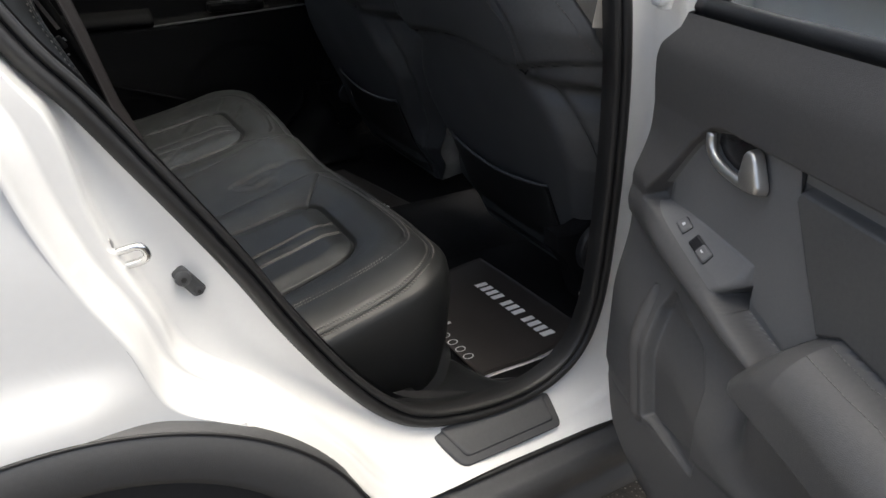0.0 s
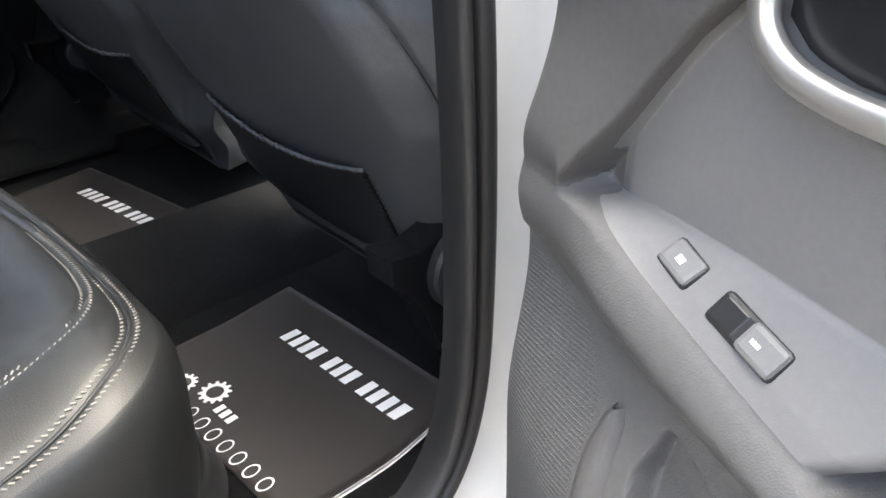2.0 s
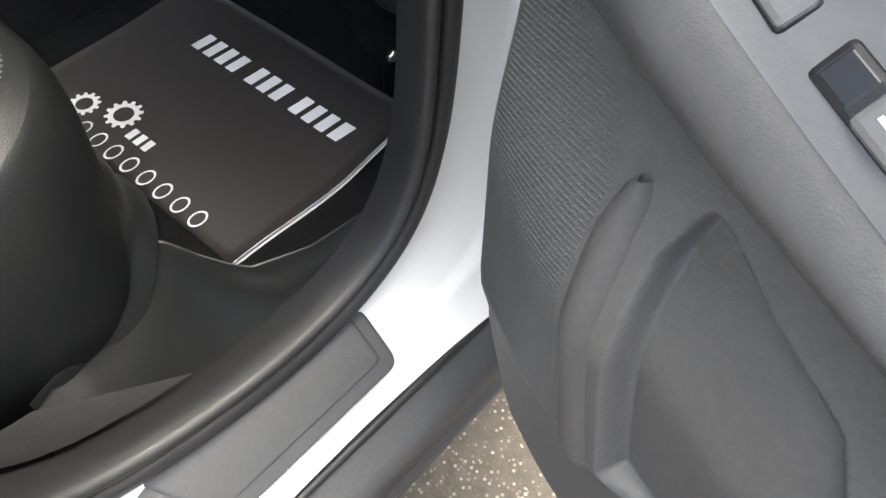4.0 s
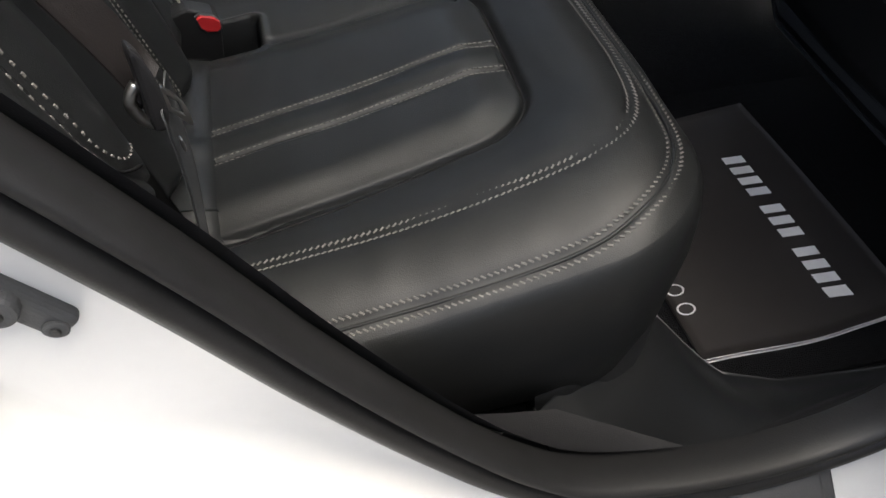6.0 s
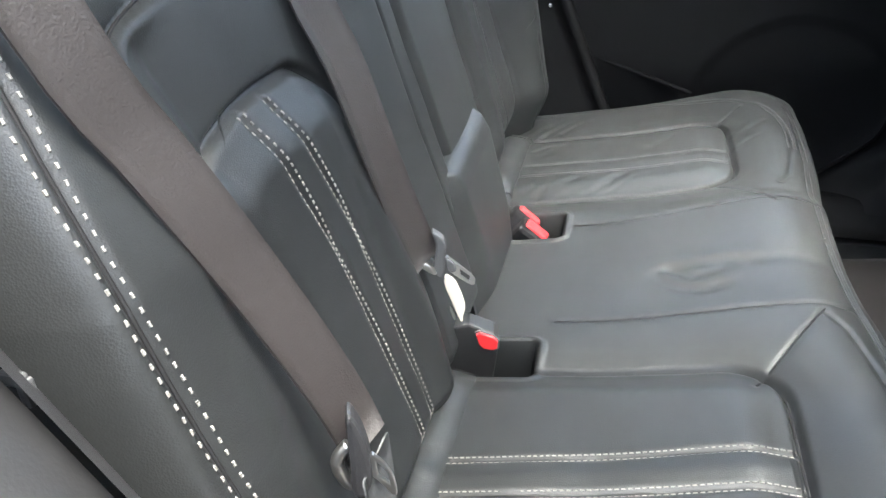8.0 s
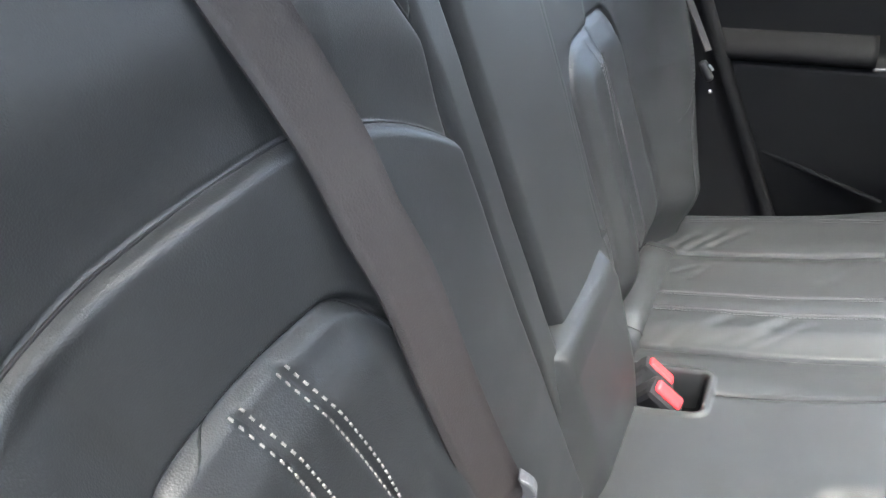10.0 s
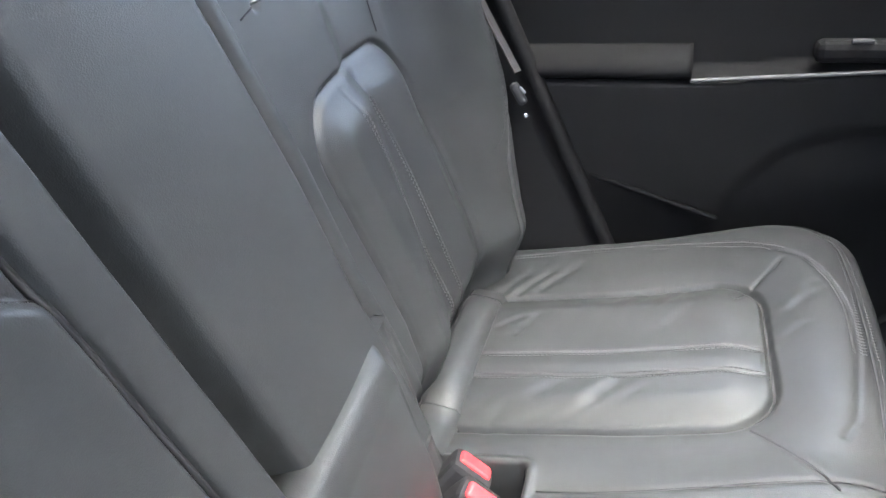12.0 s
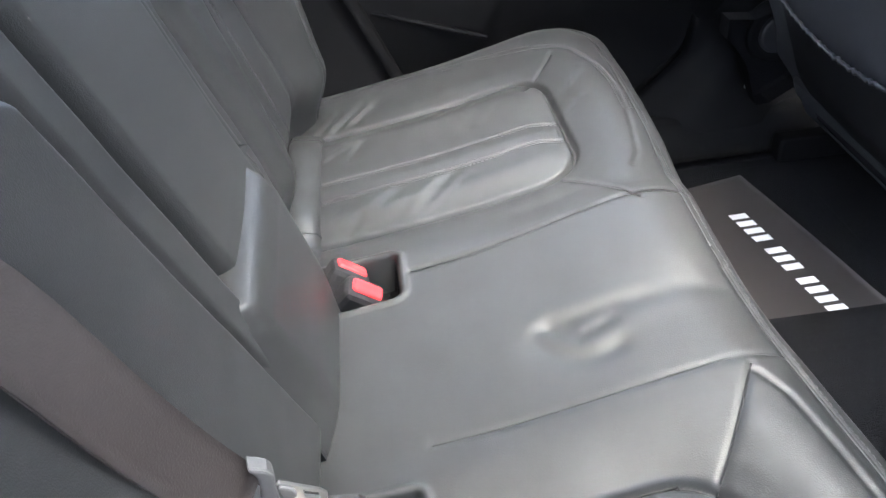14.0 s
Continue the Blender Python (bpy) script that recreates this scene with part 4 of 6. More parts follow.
def door_b(a, z):
    """How far the inner panel stands proud of the door's frame."""
    a, z = np.asarray(a, float), np.asarray(z, float)
    zr, zl, zc, za = along(a, RIDGE), along(a, RAIL_LOW), along(a, CREASE), along(a, ARM)
    up = 0.036 - 0.010 * ease((z - 1.10) / 0.06) + 0.006 * np.sin(np.pi * np.clip((z - 1.03) / 0.14, 0, 1))
    up = up + 0.020 * ease((1.00 - z) / 0.10) * ease((0.15 - a) / 0.09)
    inset = ease((along(a, INSET) - z) / 0.010) * ease((a - 0.058) / 0.016)
    b = up * (1 - inset) + BASE * inset
    # padded insert behind the handle
    edge = along_z(z, PAD_EDGE)
    pad = ease((a - edge) / 0.007) * ease((1.027 - z) / 0.007) * ease((z - za + 0.004) / 0.010)
    b = b + 0.013 * pad
    # sloping block that holds the switches, cut off over the pull cup
    slope = np.clip((zc - z) / np.maximum(zc - zr, 0.004), 0, 1)
    inside = z - (0.847 + (a - 0.255) * 0.96)
    nose = 0.35 + 0.65 * np.sqrt(np.maximum(1 - (1 - np.clip(inside / 0.016, 0, 1)) ** 2, 0))
    nose = nose * np.sqrt(np.clip((0.287 - a) / 0.012, 0, 1))
    end = ease((inside + 0.002) / 0.003) * ease((0.287 - a) / 0.003)
    block = end * ease((zc - z) / 0.002) * inset
    b = b + block * (0.032 * slope + 0.002) * nose
    hollow = (1 - ease((inside + 0.002) / 0.003)) * ease((0.291 - a) / 0.003) * ease((a - 0.235) / 0.004)
    b = b - 0.024 * hollow * inset * ease((0.858 - z + 0.9 * (a - 0.255)) / 0.02)
    # arm rest
    rise = np.clip((za - z) / 0.055, 0, 1)
    arm = ease((a - 0.352) / 0.014) * np.sqrt(np.maximum(1 - (1 - rise) ** 2, 0))
    b = np.where(arm > 0, np.maximum(b, BASE + 0.082 * arm), b)
    # rail: a rounded bar, then the lower panel
    rail = 0.050 + (0.004 + 0.010 * ease((a - 0.06) / 0.08)) * np.sin(np.pi * np.clip((zr + 0.004 - z) / (zr - zl + 0.008), 0, 1))
    wide = 0.006 + 0.040 * ease((0.085 - a) / 0.03)
    lip = ease((zr - 0.002 + wide - z) / wide)
    low = ease((zl - z) / 0.009)
    body = 0.046 + 0.040 * ease((zl - 0.005 - z) / 0.12) * (0.55 + 0.45 * ease((a - 0.03) / 0.11)) - 0.035 * ease((0.54 - z) / 0.12)
    arm_low = 0.044 * ease((a - 0.365) / 0.05) * ease((z - 0.70) / 0.10)
    b = b * (1 - lip) + np.maximum(rail, BASE + 0.082 * arm) * lip
    b = b * (1 - low) + (body + arm_low) * low
    # door pocket behind the upright bar
    bar = np.interp(z, [0.60, 0.625, 0.70, 0.78, 0.82], [0.218, 0.212, 0.190, 0.172, 0.178])
    right = np.interp(z, [0.60, 0.696, 0.747, 0.781, 0.796, 0.815], [0.338, 0.328, 0.308, 0.274, 0.226, 0.185])
    pock = ease((a - bar) / 0.005) * ease((right - a) / 0.010) * ease((0.815 - z) / 0.01) * ease((z - 0.628) / 0.005)
    b = b - 0.020 * pock * (0.45 + 0.55 * ease((right - a) / 0.12))
    groove = np.interp(a, [0.05, 0.10, 0.20, 0.28, 0.407, 1.1], [0.632, 0.620, 0.617, 0.642, 0.672, 0.76])
    b = b + dent(z - groove, 0.004, 0.006) - 0.006 * ease((groove - z) / 0.006)
    return b


def door_front(z):
    return np.interp(z, [0.40, 0.42, 0.46, 0.50, 0.55, 0.60, 0.65, 0.70, 0.75, 0.80, 0.86, 0.89, 0.92, 0.95, 1.00, 1.09, 1.11, 1.135, 1.18],
                     [0.42, 0.37, 0.285, 0.205, 0.112, 0.062, 0.049, 0.045, 0.041, 0.031, 0.020, 0.016, 0.015, 0.018, 0.020, 0.016, 0.022, 0.050, 0.06])


door = thing("rear_door", "open rear car door with dark grey trim panel", "car door", at=(-0.06, 0.03, 0.4))
zs = np.linspace(0.425, 1.153, 380)
na = 380
panel = np.zeros((len(zs), na, 3))
for i, z in enumerate(zs):
    a0 = float(door_front(z))
    aa = np.r_[np.linspace(a0, 0.46, na - 80), np.linspace(0.467, 1.02, 80)]
    b = door_b(aa, z) * np.sqrt(ease((aa - a0 + 0.002) / 0.022)) - 0.004
    b = b * ease((z - 0.415) / 0.03) + 0.0
    panel[i] = np.array(HINGE) + aa[:, None] * np.array(ALONG) + b[:, None] * np.array(FACE)
    panel[i, :, 2] = z + 0.032 * np.maximum(0, aa - 0.05) * float(ease((z - 1.08) / 0.07))
verts_p = panel.reshape(-1, 3)
faces_p = grid_faces(len(zs), na)
mids = np.array([verts_p[list(f)].mean(0) for f in faces_p])
a_mid = (mids - np.array(HINGE)) @ np.array(ALONG)
is_upper = (mids[:, 2] > along(a_mid, INSET) - 0.009) & (mids[:, 2] > 0.905) & (a_mid > 0.02)


def piece(name, keep, mat):
    """The chosen faces of the panel as a mesh of their own."""
    fs = [f for f, k in zip(faces_p, keep) if k]
    used = sorted({v for f in fs for v in f})
    index = {v: i for i, v in enumerate(used)}
    return under(link(name, verts_p[used], [tuple(index[v] for v in f) for f in fs], mat), door)


piece("upper_panel", is_upper, DOOR_UPPER)
piece("trim_panel", ~is_upper, DOOR_PLASTIC)
# lighter satin inlay round the handle and switches, laid just over the panel
ia, iz = np.linspace(0.088, 0.404, 280), np.linspace(0.0, 1.0, 180)
inlay = np.zeros((280, 180, 3))
for i, a in enumerate(ia):
    z0 = max(float(along(a, RIDGE)) + 0.003, float(along(a, ARM)) + 0.002 if a > 0.352 else 0)
    z1 = float(along(a, INSET)) - 0.006
    if a > 0.329:
        z1 = float(np.interp(a, [0.329, 0.343, 0.367, 0.387, 0.402, 0.405], [1.010, 0.987, 0.946, 0.916, 0.890, 0.880])) - 0.002
    z1 = max(z1, z0 + 0.001)
    for j, u in enumerate(iz):
        z = z0 + (z1 - z0) * u
        inlay[i, j] = at_door(a, z, float(door_b(a, z)) - 0.004 + 0.0026 * float(ease((a - 0.087) / 0.012)) * min(1.0, 12 * u + 0.2))
under(sheet("inlay", inlay, DOOR_INSERT), door)
strip = np.array([[at_door(a, z, float(door_b(a, z)) - 0.0022) for z in np.linspace(max(1.0285, 1.012 if a < 0.334 else 1.0285), float(along(a, INSET)) - 0.006, 8)] for a in np.linspace(0.329, 1.02, 90)])
under(sheet("inlay_strip", strip, DOOR_INSERT), door)
# upright bar in front of the door pocket
bz = np.linspace(0.612, 0.806, 60)
bar_c = np.interp(bz, [0.612, 0.625, 0.70, 0.78, 0.805, 0.828], [0.197, 0.193, 0.170, 0.151, 0.149, 0.152])
bar_w = np.interp(bz, [0.612, 0.775, 0.798, 0.806], [0.0125, 0.0115, 0.008, 0.003])
upright = np.array([[at_door(c + w * d, z, float(door_b(c, z)) - 0.004 + h) for d, h in ((-1.0, -0.014), (-0.98, 0.001), (-0.8, 0.004), (-0.4, 0.006), (0.2, 0.006), (0.65, 0.003), (0.95, -0.003), (1.0, -0.030))]
                    for z, c, w in zip(bz, bar_c, bar_w)])
under(sheet("pocket_bar", upright, DOOR_UPPER), door)
# painted shell of the door
shell = np.array([[at_door(a, z, -0.13 + 0.05 * float(ease((z - 0.95) / 0.5)) + 0.02 * float(ease((0.55 - z) / 0.15))) for a in np.linspace(-0.03, 1.03, 30)] for z in np.linspace(0.40, 1.20, 20)])
under(sheet("outer_skin", shell, PAINT, thick=np.array(FACE) * 0.01), door)
edge_p = np.array([[at_door(float(door_front(z)) + 0.004 + d, z, b) for d, b in ((0.0, 0.0), (-0.012, -0.02), (-0.02, -0.05), (-0.03, -0.09), (-0.03, -0.13))] for z in np.linspace(0.43, 1.17, 50)])
under(sheet("front_edge", edge_p, PAINT), door)
under(sheet("bottom_edge", np.array([[at_door(a, 0.425, b) for b in np.linspace(0.03, -0.12, 6)] for a in np.linspace(0.2, 1.02, 20)]), PAINT), door)
# window: belt seal, frame and glass
under(tube("belt_seal", [at_door(a, 1.157 + 0.032 * (a - 0.05), -0.004) for a in np.linspace(0.055, 1.02, 40)], 0.011, RUBBER, flat=1.2), door)
under(sheet("pane", np.array([[at_door(a, z, -0.03) for a in np.linspace(0.06, 1.0, 6)] for z in np.linspace(1.16, 1.56, 5)]), GLASS, thick=np.array(FACE) * -0.004, smooth=False), door)
under(tube("window_post", [at_door(0.045, z, -0.03) for z in np.linspace(1.13, 1.57, 12)], 0.020, RUBBER, up=(1, 0, 0)), door)
under(tube("window_rail", [at_door(a, 1.57, -0.03) for a in np.linspace(0.04, 1.02, 20)], 0.020, RUBBER), door)
# inner handle: dark cup, curved bright bar and the pull blade
cup = np.zeros((10, 14, 3))
for j, a in enumerate(np.linspace(0.176, 0.256, 14)):
    zb, zt = np.interp(a, [0.176, 0.19, 0.212, 0.256], [1.018, 1.006, 1.0, 0.998]), np.interp(a, [0.176, 0.19, 0.22, 0.256], [1.032, 1.038, 1.042, 1.043])
    for i, v in enumerate(np.linspace(0, 1, 10)):
        cup[i, j] = at_door(a, zb + (zt - zb) * v, 0.0175)
under(sheet("handle_cup", cup, GLOSS), door)
bar_l = spline([(0.172, 1.032), (0.176, 1.016), (0.190, 1.004), (0.212, 0.998), (0.240, 0.996), (0.265, 0.997)], 0.004)
under(tube("handle_bar", [at_door(a - 0.003, z - 0.003, 0.026) for a, z in bar_l], 0.0072, SATIN, flat=0.8, up=tuple(FACE)), door)
outline = [(0.241, 1.004), (0.244, 1.032), (0.250, 1.039), (0.262, 1.038), (0.269, 1.030), (0.285, 1.001), (0.283, 0.992), (0.268, 0.989), (0.246, 0.992)]
bl = bmesh.new()
lo = [bl.verts.new(at_door(a, z, 0.020)) for a, z in outline]
hi = [bl.verts.new(at_door(0.262 + (a - 0.262) * 0.86, 1.014 + (z - 1.014) * 0.9, 0.036)) for a, z in outline]
bl.faces.new(hi)
bl.faces.new(lo[::-1])
for k in range(len(outline)):
    q = (k + 1) % len(outline)
    bl.faces.new((lo[k], lo[q], hi[q], hi[k]))
bmesh.ops.bevel(bl, geom=[e for e in bl.edges], offset=0.003, segments=2, profile=0.5, affect="EDGES")
under(part("handle_blade", bl, SATIN, None, "satin silver pull blade", smooth=True), door)
# lock button and window switch, in the slanting block
def door_frame(a, z, b):
    e = 0.004
    p = Vector(at_door(a, z, b))
    pa = Vector(at_door(a + e, z - 0.22 * e, float(door_b(a + e, z - 0.22 * e)))) - Vector(at_door(a, z, float(door_b(a, z))))
    pz = Vector(at_door(a, z + e, float(door_b(a, z + e)))) - Vector(at_door(a, z, float(door_b(a, z))))
    x = pa.normalized()
    n = pz.cross(x).normalized()
    if n.dot(FACE) < 0:
        n = -n
    y = n.cross(x)
    return Matrix((x, y, n)).transposed(), p


def on_switches(name, a, z, size, lift, mat, parent, bevel=0.003, slide=0.0, label=""):
    r, p = door_frame(a, z, float(door_b(a, z)))
    bm = box(size, (0, 0, 0), bevel)
    bmesh.ops.transform(bm, matrix=Matrix.Translation(p + r @ Vector((slide, 0, lift))) @ r.to_4x4(), verts=bm.verts)
    return under(part(name, bm, mat, None, label), parent)


on_switches("lock_button_frame", 0.1575, 0.8985, (0.0256, 0.0178, 0.006), -0.0020, RUBBER, door, 0.003)
on_switches("lock_button", 0.1575, 0.8985, (0.0240, 0.0162, 0.007), -0.0009, DOOR_INSERT, door, 0.003)
on_switches("lock_symbol", 0.1575, 0.8985, (0.0050, 0.0040, 0.001), 0.0027, PRINT, door, 0.0015)
on_switches("switch_frame", 0.2055, 0.888, (0.0440, 0.0180, 0.006), -0.0020, RUBBER, door, 0.004)
on_switches("window_switch", 0.2055, 0.888, (0.0225, 0.0164, 0.009), -0.0010, DOOR_INSERT, door, 0.003, slide=0.0098)
on_switches("switch_rest", 0.2055, 0.888, (0.018, 0.0160, 0.006), -0.0017, GLOSS, door, 0.0025, slide=-0.0115)
on_switches("switch_mark", 0.2055, 0.888, (0.0056, 0.0022, 0.001), 0.0036, PRINT, door, 0.0004, slide=0.007)
# speaker grille: rows of fine ribs in the front lower corner
verts, faces = [], []
for k in range(74):
    z = 0.640 + k * 0.0029
    a0 = float(door_front(z)) + 0.008
    a1 = float(np.interp(z, [0.61, 0.70, 0.80, 0.83, 0.86], [0.165, 0.152, 0.135, 0.11, 0.035]))
    steps = max(3, int((a1 - a0) / 0.006))
    for q, a in enumerate(np.linspace(a0, a1, steps)):
        for zz, lift in ((z - 0.0009, 0.0), (z, 0.0012), (z + 0.0009, 0.0)):
            bb = float(door_b(a, zz)) * math.sqrt(float(ease((a - a0 + 0.010) / 0.022))) - 0.004
            verts.append(at_door(a, zz, bb + lift - 0.0004))
        if q:
            n0 = len(verts) - 6
            faces += [(n0, n0 + 3, n0 + 4, n0 + 1), (n0 + 1, n0 + 4, n0 + 5, n0 + 2)]
under(tagged(link("speaker_grille", verts, faces, DOOR_PLASTIC), kind="stuff"), door)
# stitched seam along the arm rest
def on_door(a, z):
    return at_door(a, z, float(door_b(a, z)) - 0.0035)


for d in (-0.004, 0.004):
    under(stitches("arm_stitching", on_door, [(a_, float(along(a_, ARM)) - 0.006 + d) for a_ in (0.440, 0.50, 0.62, 0.80, 0.95)], door), door)
hinge = thing("door_check", "white painted door hinge on the middle pillar", "hinge", at=(-0.02, 0.03, 1.15))
under(part("hinge_leaf", box((0.03, 0.02, 0.06), (-0.06, 0.04, 1.175), 0.006), PAINT), hinge)
under(part("hinge_pin", cylinder(0.010, 0.07, (-0.055, 0.04, 1.175)), PAINT), hinge)

# ---- trim inside the doorway ----
trim = thing("sill_inner_trim", "black plastic kick trim along the inside of the sill", "trim", kind="structure", at=(-0.2, 0.18, 0.40))
tx = np.linspace(-0.468, 0.25, 100)
tp2 = np.zeros((100, 28, 3))
for i, x in enumerate(tx):
    rise = 0.20 * float(ease((-0.36 - x) / 0.16))
    yi = float(np.interp(x, [-0.52, -0.42, -0.38, -0.33, -0.28, -0.245, -0.225, -0.205, -0.18, -0.12, 0.0, 0.25], [0.17, 0.185, 0.212, 0.226, 0.268, 0.312, 0.310, 0.262, 0.222, 0.200, 0.190, 0.188]))
    zi = float(np.interp(x, [-0.52, -0.40, -0.36, -0.33, -0.30, -0.26, -0.215, -0.19, -0.10, 0.25], [0.478, 0.478, 0.468, 0.455, 0.447, 0.440, 0.432, 0.424, 0.420, 0.420]))
    for j, v in enumerate(np.linspace(0, 1, 28)):
        y = 0.108 + (yi - 0.108) * v
        z = 0.487 + rise * (1 - v) * 0.6 + (zi - 0.487) * float(ease(v)) - 0.012 * math.sin(math.pi * v) * float(ease((-0.18 - x) / 0.1))
        tp2[i, j] = (x, y, z)
under(sheet("kick_panel", tp2, KICK, flip=True, thick=np.array([0, 0, -0.03])), trim)
# moulded fin that hugs the cushion's corner
fin = np.zeros((30, 12, 3))
path = spline([(-0.402, 0.217, 0.470), (-0.374, 0.216, 0.487), (-0.347, 0.229, 0.490), (-0.321, 0.243, 0.494), (-0.296, 0.260, 0.500), (-0.271, 0.285, 0.504), (-0.242, 0.325, 0.502), (-0.224, 0.372, 0.490), (-0.216, 0.42, 0.468)], 0.008)
path = path[np.linspace(0, len(path) - 1, 30).astype(int)]
for i, p in enumerate(path):
    u = i / 29
    for j, (d, h) in enumerate([(-0.016, -0.06), (-0.013, -0.012), (-0.010, -0.004), (-0.005, -0.0005), (0.0, 0.0), (0.004, -0.003), (0.007, -0.010), (0.008, -0.020), (0.009, -0.030), (0.012, -0.038), (0.018, -0.044), (0.026, -0.060)]):
        t = path[min(i + 1, 29)] - path[max(i - 1, 0)]
        t /= np.linalg.norm(t)
        n2 = np.array([t[1], -t[0], 0])
        fin[i, j] = p + n2 * d + np.array([0, 0, max(h, 0.408 - p[2]) if h < 0 else h])
under(sheet("corner_fin", fin, KICK, flip=True), trim)
joint = []
for x, y in spline([(-0.409, 0.198), (-0.410, 0.174), (-0.411, 0.149), (-0.405, 0.130), (-0.402, 0.120)], 0.004):
    row = tp2[int(np.argmin(np.abs(tx - x)))]
    joint.append((x, y, float(np.interp(y, row[:, 1], row[:, 2])) + 0.0004))
under(tube("panel_joint", joint, 0.0011, SEAM, seg=6), trim)
# rear quarter: the dark panel between seat back and doorway
quarter = thing("rear_quarter_trim", "black plastic panel between the seat back and the doorway", "trim", kind="structure", at=(-0.7, 0.2, 0.6))
inn = A3 + inward * 0.030
k0 = int(np.argmin(np.abs(inn[:, 2] - 0.50) + 9 * (inn[:, 0] > -0.3)))
qp = np.array([[inn[i] + np.array([0, 0.030 + 0.06 * u, 0]) + np.array([-0.10 * u, 0, 0]) for u in np.linspace(0, 1, 8)] for i in range(0, k0 + 1)])
under(sheet("quarter_panel", qp, PLASTIC), quarter)
under(part("clip", join(box((0.012, 0.005, 0.006), (-0.768, 0.176, 0.969), 0.0015), box((0.005, 0.006, 0.013), (-0.763, 0.176, 0.963), 0.0015)), CLADDING, None), quarter)
# middle pillar cover
pil = thing("middle_pillar_trim", "black plastic cover on the middle pillar", "trim", kind="structure", at=(0.02, 0.2, 0.5))
k1 = int(np.argmin(np.abs(inn[:, 2] - 0.50) + 9 * (inn[:, 0] < -0.3)))
pp = np.array([[inn[i] - inward[i] * 0.010 + np.array([0.09 * u + 0.06 * u * u, 0.030 + 0.03 * u, -0.02 * u * (1 - float(ease((inn[i][2] - 0.5) / 0.1)))]) for u in np.linspace(0, 1, 10)] for i in range(k1, len(inn))])
under(sheet("pillar_cover", pp, PLASTIC), pil)
label = thing("pillar_label", "cream paper label on the middle pillar cover", "label", at=(-0.10, 0.13, 1.12))
under(part("sticker", box((0.020, 0.0015, 0.075), (-0.092, 0.124, 1.140), 0.0005, Matrix.Rotation(radians(8), 3, "Y")), CREAM), label)

# ---- front seats ----
def front_seat(mirror, text):
    ob = thing("front_seat", text, "seat", group="front seats", at=(0.2, 0.52 if not mirror else 2 * MID - 0.52, 0.40))

    def flip(P):
        P = np.array(P)
        if mirror:
            P[..., 1] = 2 * MID - P[..., 1]
        return P

    zc_ = [0.50, 0.60, 0.717, 0.82, 0.885, 0.935, 0.975, 1.02, 1.077, 1.114, 1.20, 1.26]
    yc_ = [0.285, 0.258, 0.230, 0.205, 0.217, 0.243, 0.280, 0.290, 0.298, 0.322, 0.375, 0.40]

    def sx_(y, z):
        y, z = np.asarray(y, float), np.asarray(z, float)
        w = np.minimum(y, 1.02 - y)
        yc = np.interp(z, zc_, yc_)
        x = 0.068 - 0.43 * (z - 0.64)
        beyond = np.maximum(yc - w, 0)
        upper = ease((z - 0.965) / 0.03)
        x = x + (0.55 * beyond + 5.0 * beyond**2) * (1 - 0.5 * upper) + 0.030 * np.exp(-(np.maximum(w - yc, 0) / 0.03) ** 2) * (1 - upper) * ease((z - 0.60) / 0.1)
        x = x + dent(w - yc, 0.005, -0.006)
        seam_z = np.interp(w, [0.10, 0.23, 0.30, 0.318, 0.405, 0.51], [1.037, 1.020, 1.003, 0.992, 1.006, 1.014])
        x = x - 0.014 * ease((z - seam_z) / 0.010) + dent(z - seam_z, 0.004, -0.006)
        return x + 0.016 * ease((0.62 - z) / 0.08)
    ny, nz = 130, 130
    P = np.zeros((ny, nz, 3))
    for j, z in enumerate(np.linspace(0.495, 1.26, nz)):
        y_out = float(np.interp(z, [0.495, 0.56, 0.66, 0.80, 0.95, 1.03, 1.09, 1.135, 1.20, 1.26], [0.275, 0.235, 0.195, 0.165, 0.165, 0.150, 0.172, 0.205, 0.27, 0.31]))
        P[:, j, 1] = y_out + (1.02 - 2 * y_out) * np.linspace(0, 1, ny)
        P[:, j, 2] = z
    P[:, :, 0] = sx_(P[:, :, 1], P[:, :, 2])
    for i in range(ny):
        for j in range(nz):
            P[i, j, 0] += wrinkle(P[i, j, 1], P[i, j, 2], 9, 0.003)
    under(sheet("backrest", flip(P), LEATHER_SIDE, flip=mirror, thick=np.array([0.07, 0, 0.01])), ob)
    # map pocket of ribbed net with a gathered top edge
    Q = np.zeros((60, 60, 3))
    for i, u in enumerate(np.linspace(0, 1, 60)):
        y = 0.350 + 0.37 * u
        zt = 0.742 - 0.022 * math.sin(math.pi * u)
        for j, v in enumerate(np.linspace(0, 1, 60)):
            z = 0.515 + (zt - 0.515) * v
            belly = 0.016 * math.sin(math.pi * u) ** 0.5 * (0.3 + 0.7 * v)
            Q[i, j] = (float(sx_(y, z)) - 0.003 - belly + 0.0011 * (1 if j % 2 else -1), y, z)
    under(sheet("map_pocket", flip(Q), RUBBER, flip=mirror, thick=np.array([0.003, 0, 0])), ob)
    under(tube("pocket_hem", flip(Q[:, -1]) + np.array([[0.0015 * math.sin(k * 2.2), 0, 0.0015 * math.sin(k * 3.1)] for k in range(60)]), 0.0032, LEATHER_SIDE), ob)

    def on_seat(y, z):
        return (float(sx_(2 * MID - y if mirror else y, z)) - 0.0012, y, z)

    def across(pts):
        return [(2 * MID - y if mirror else y, z) for y, z in pts]
    for d in (0.007,):
        under(stitches("side_stitching", on_seat, across([(0.309 + d, 0.990), (0.293 + d, 1.022), (0.300 + d, 1.077), (0.333 + d, 1.112), (0.38 + d, 1.19)]), ob, 0.0072, 0.0048, 0.0020), ob)
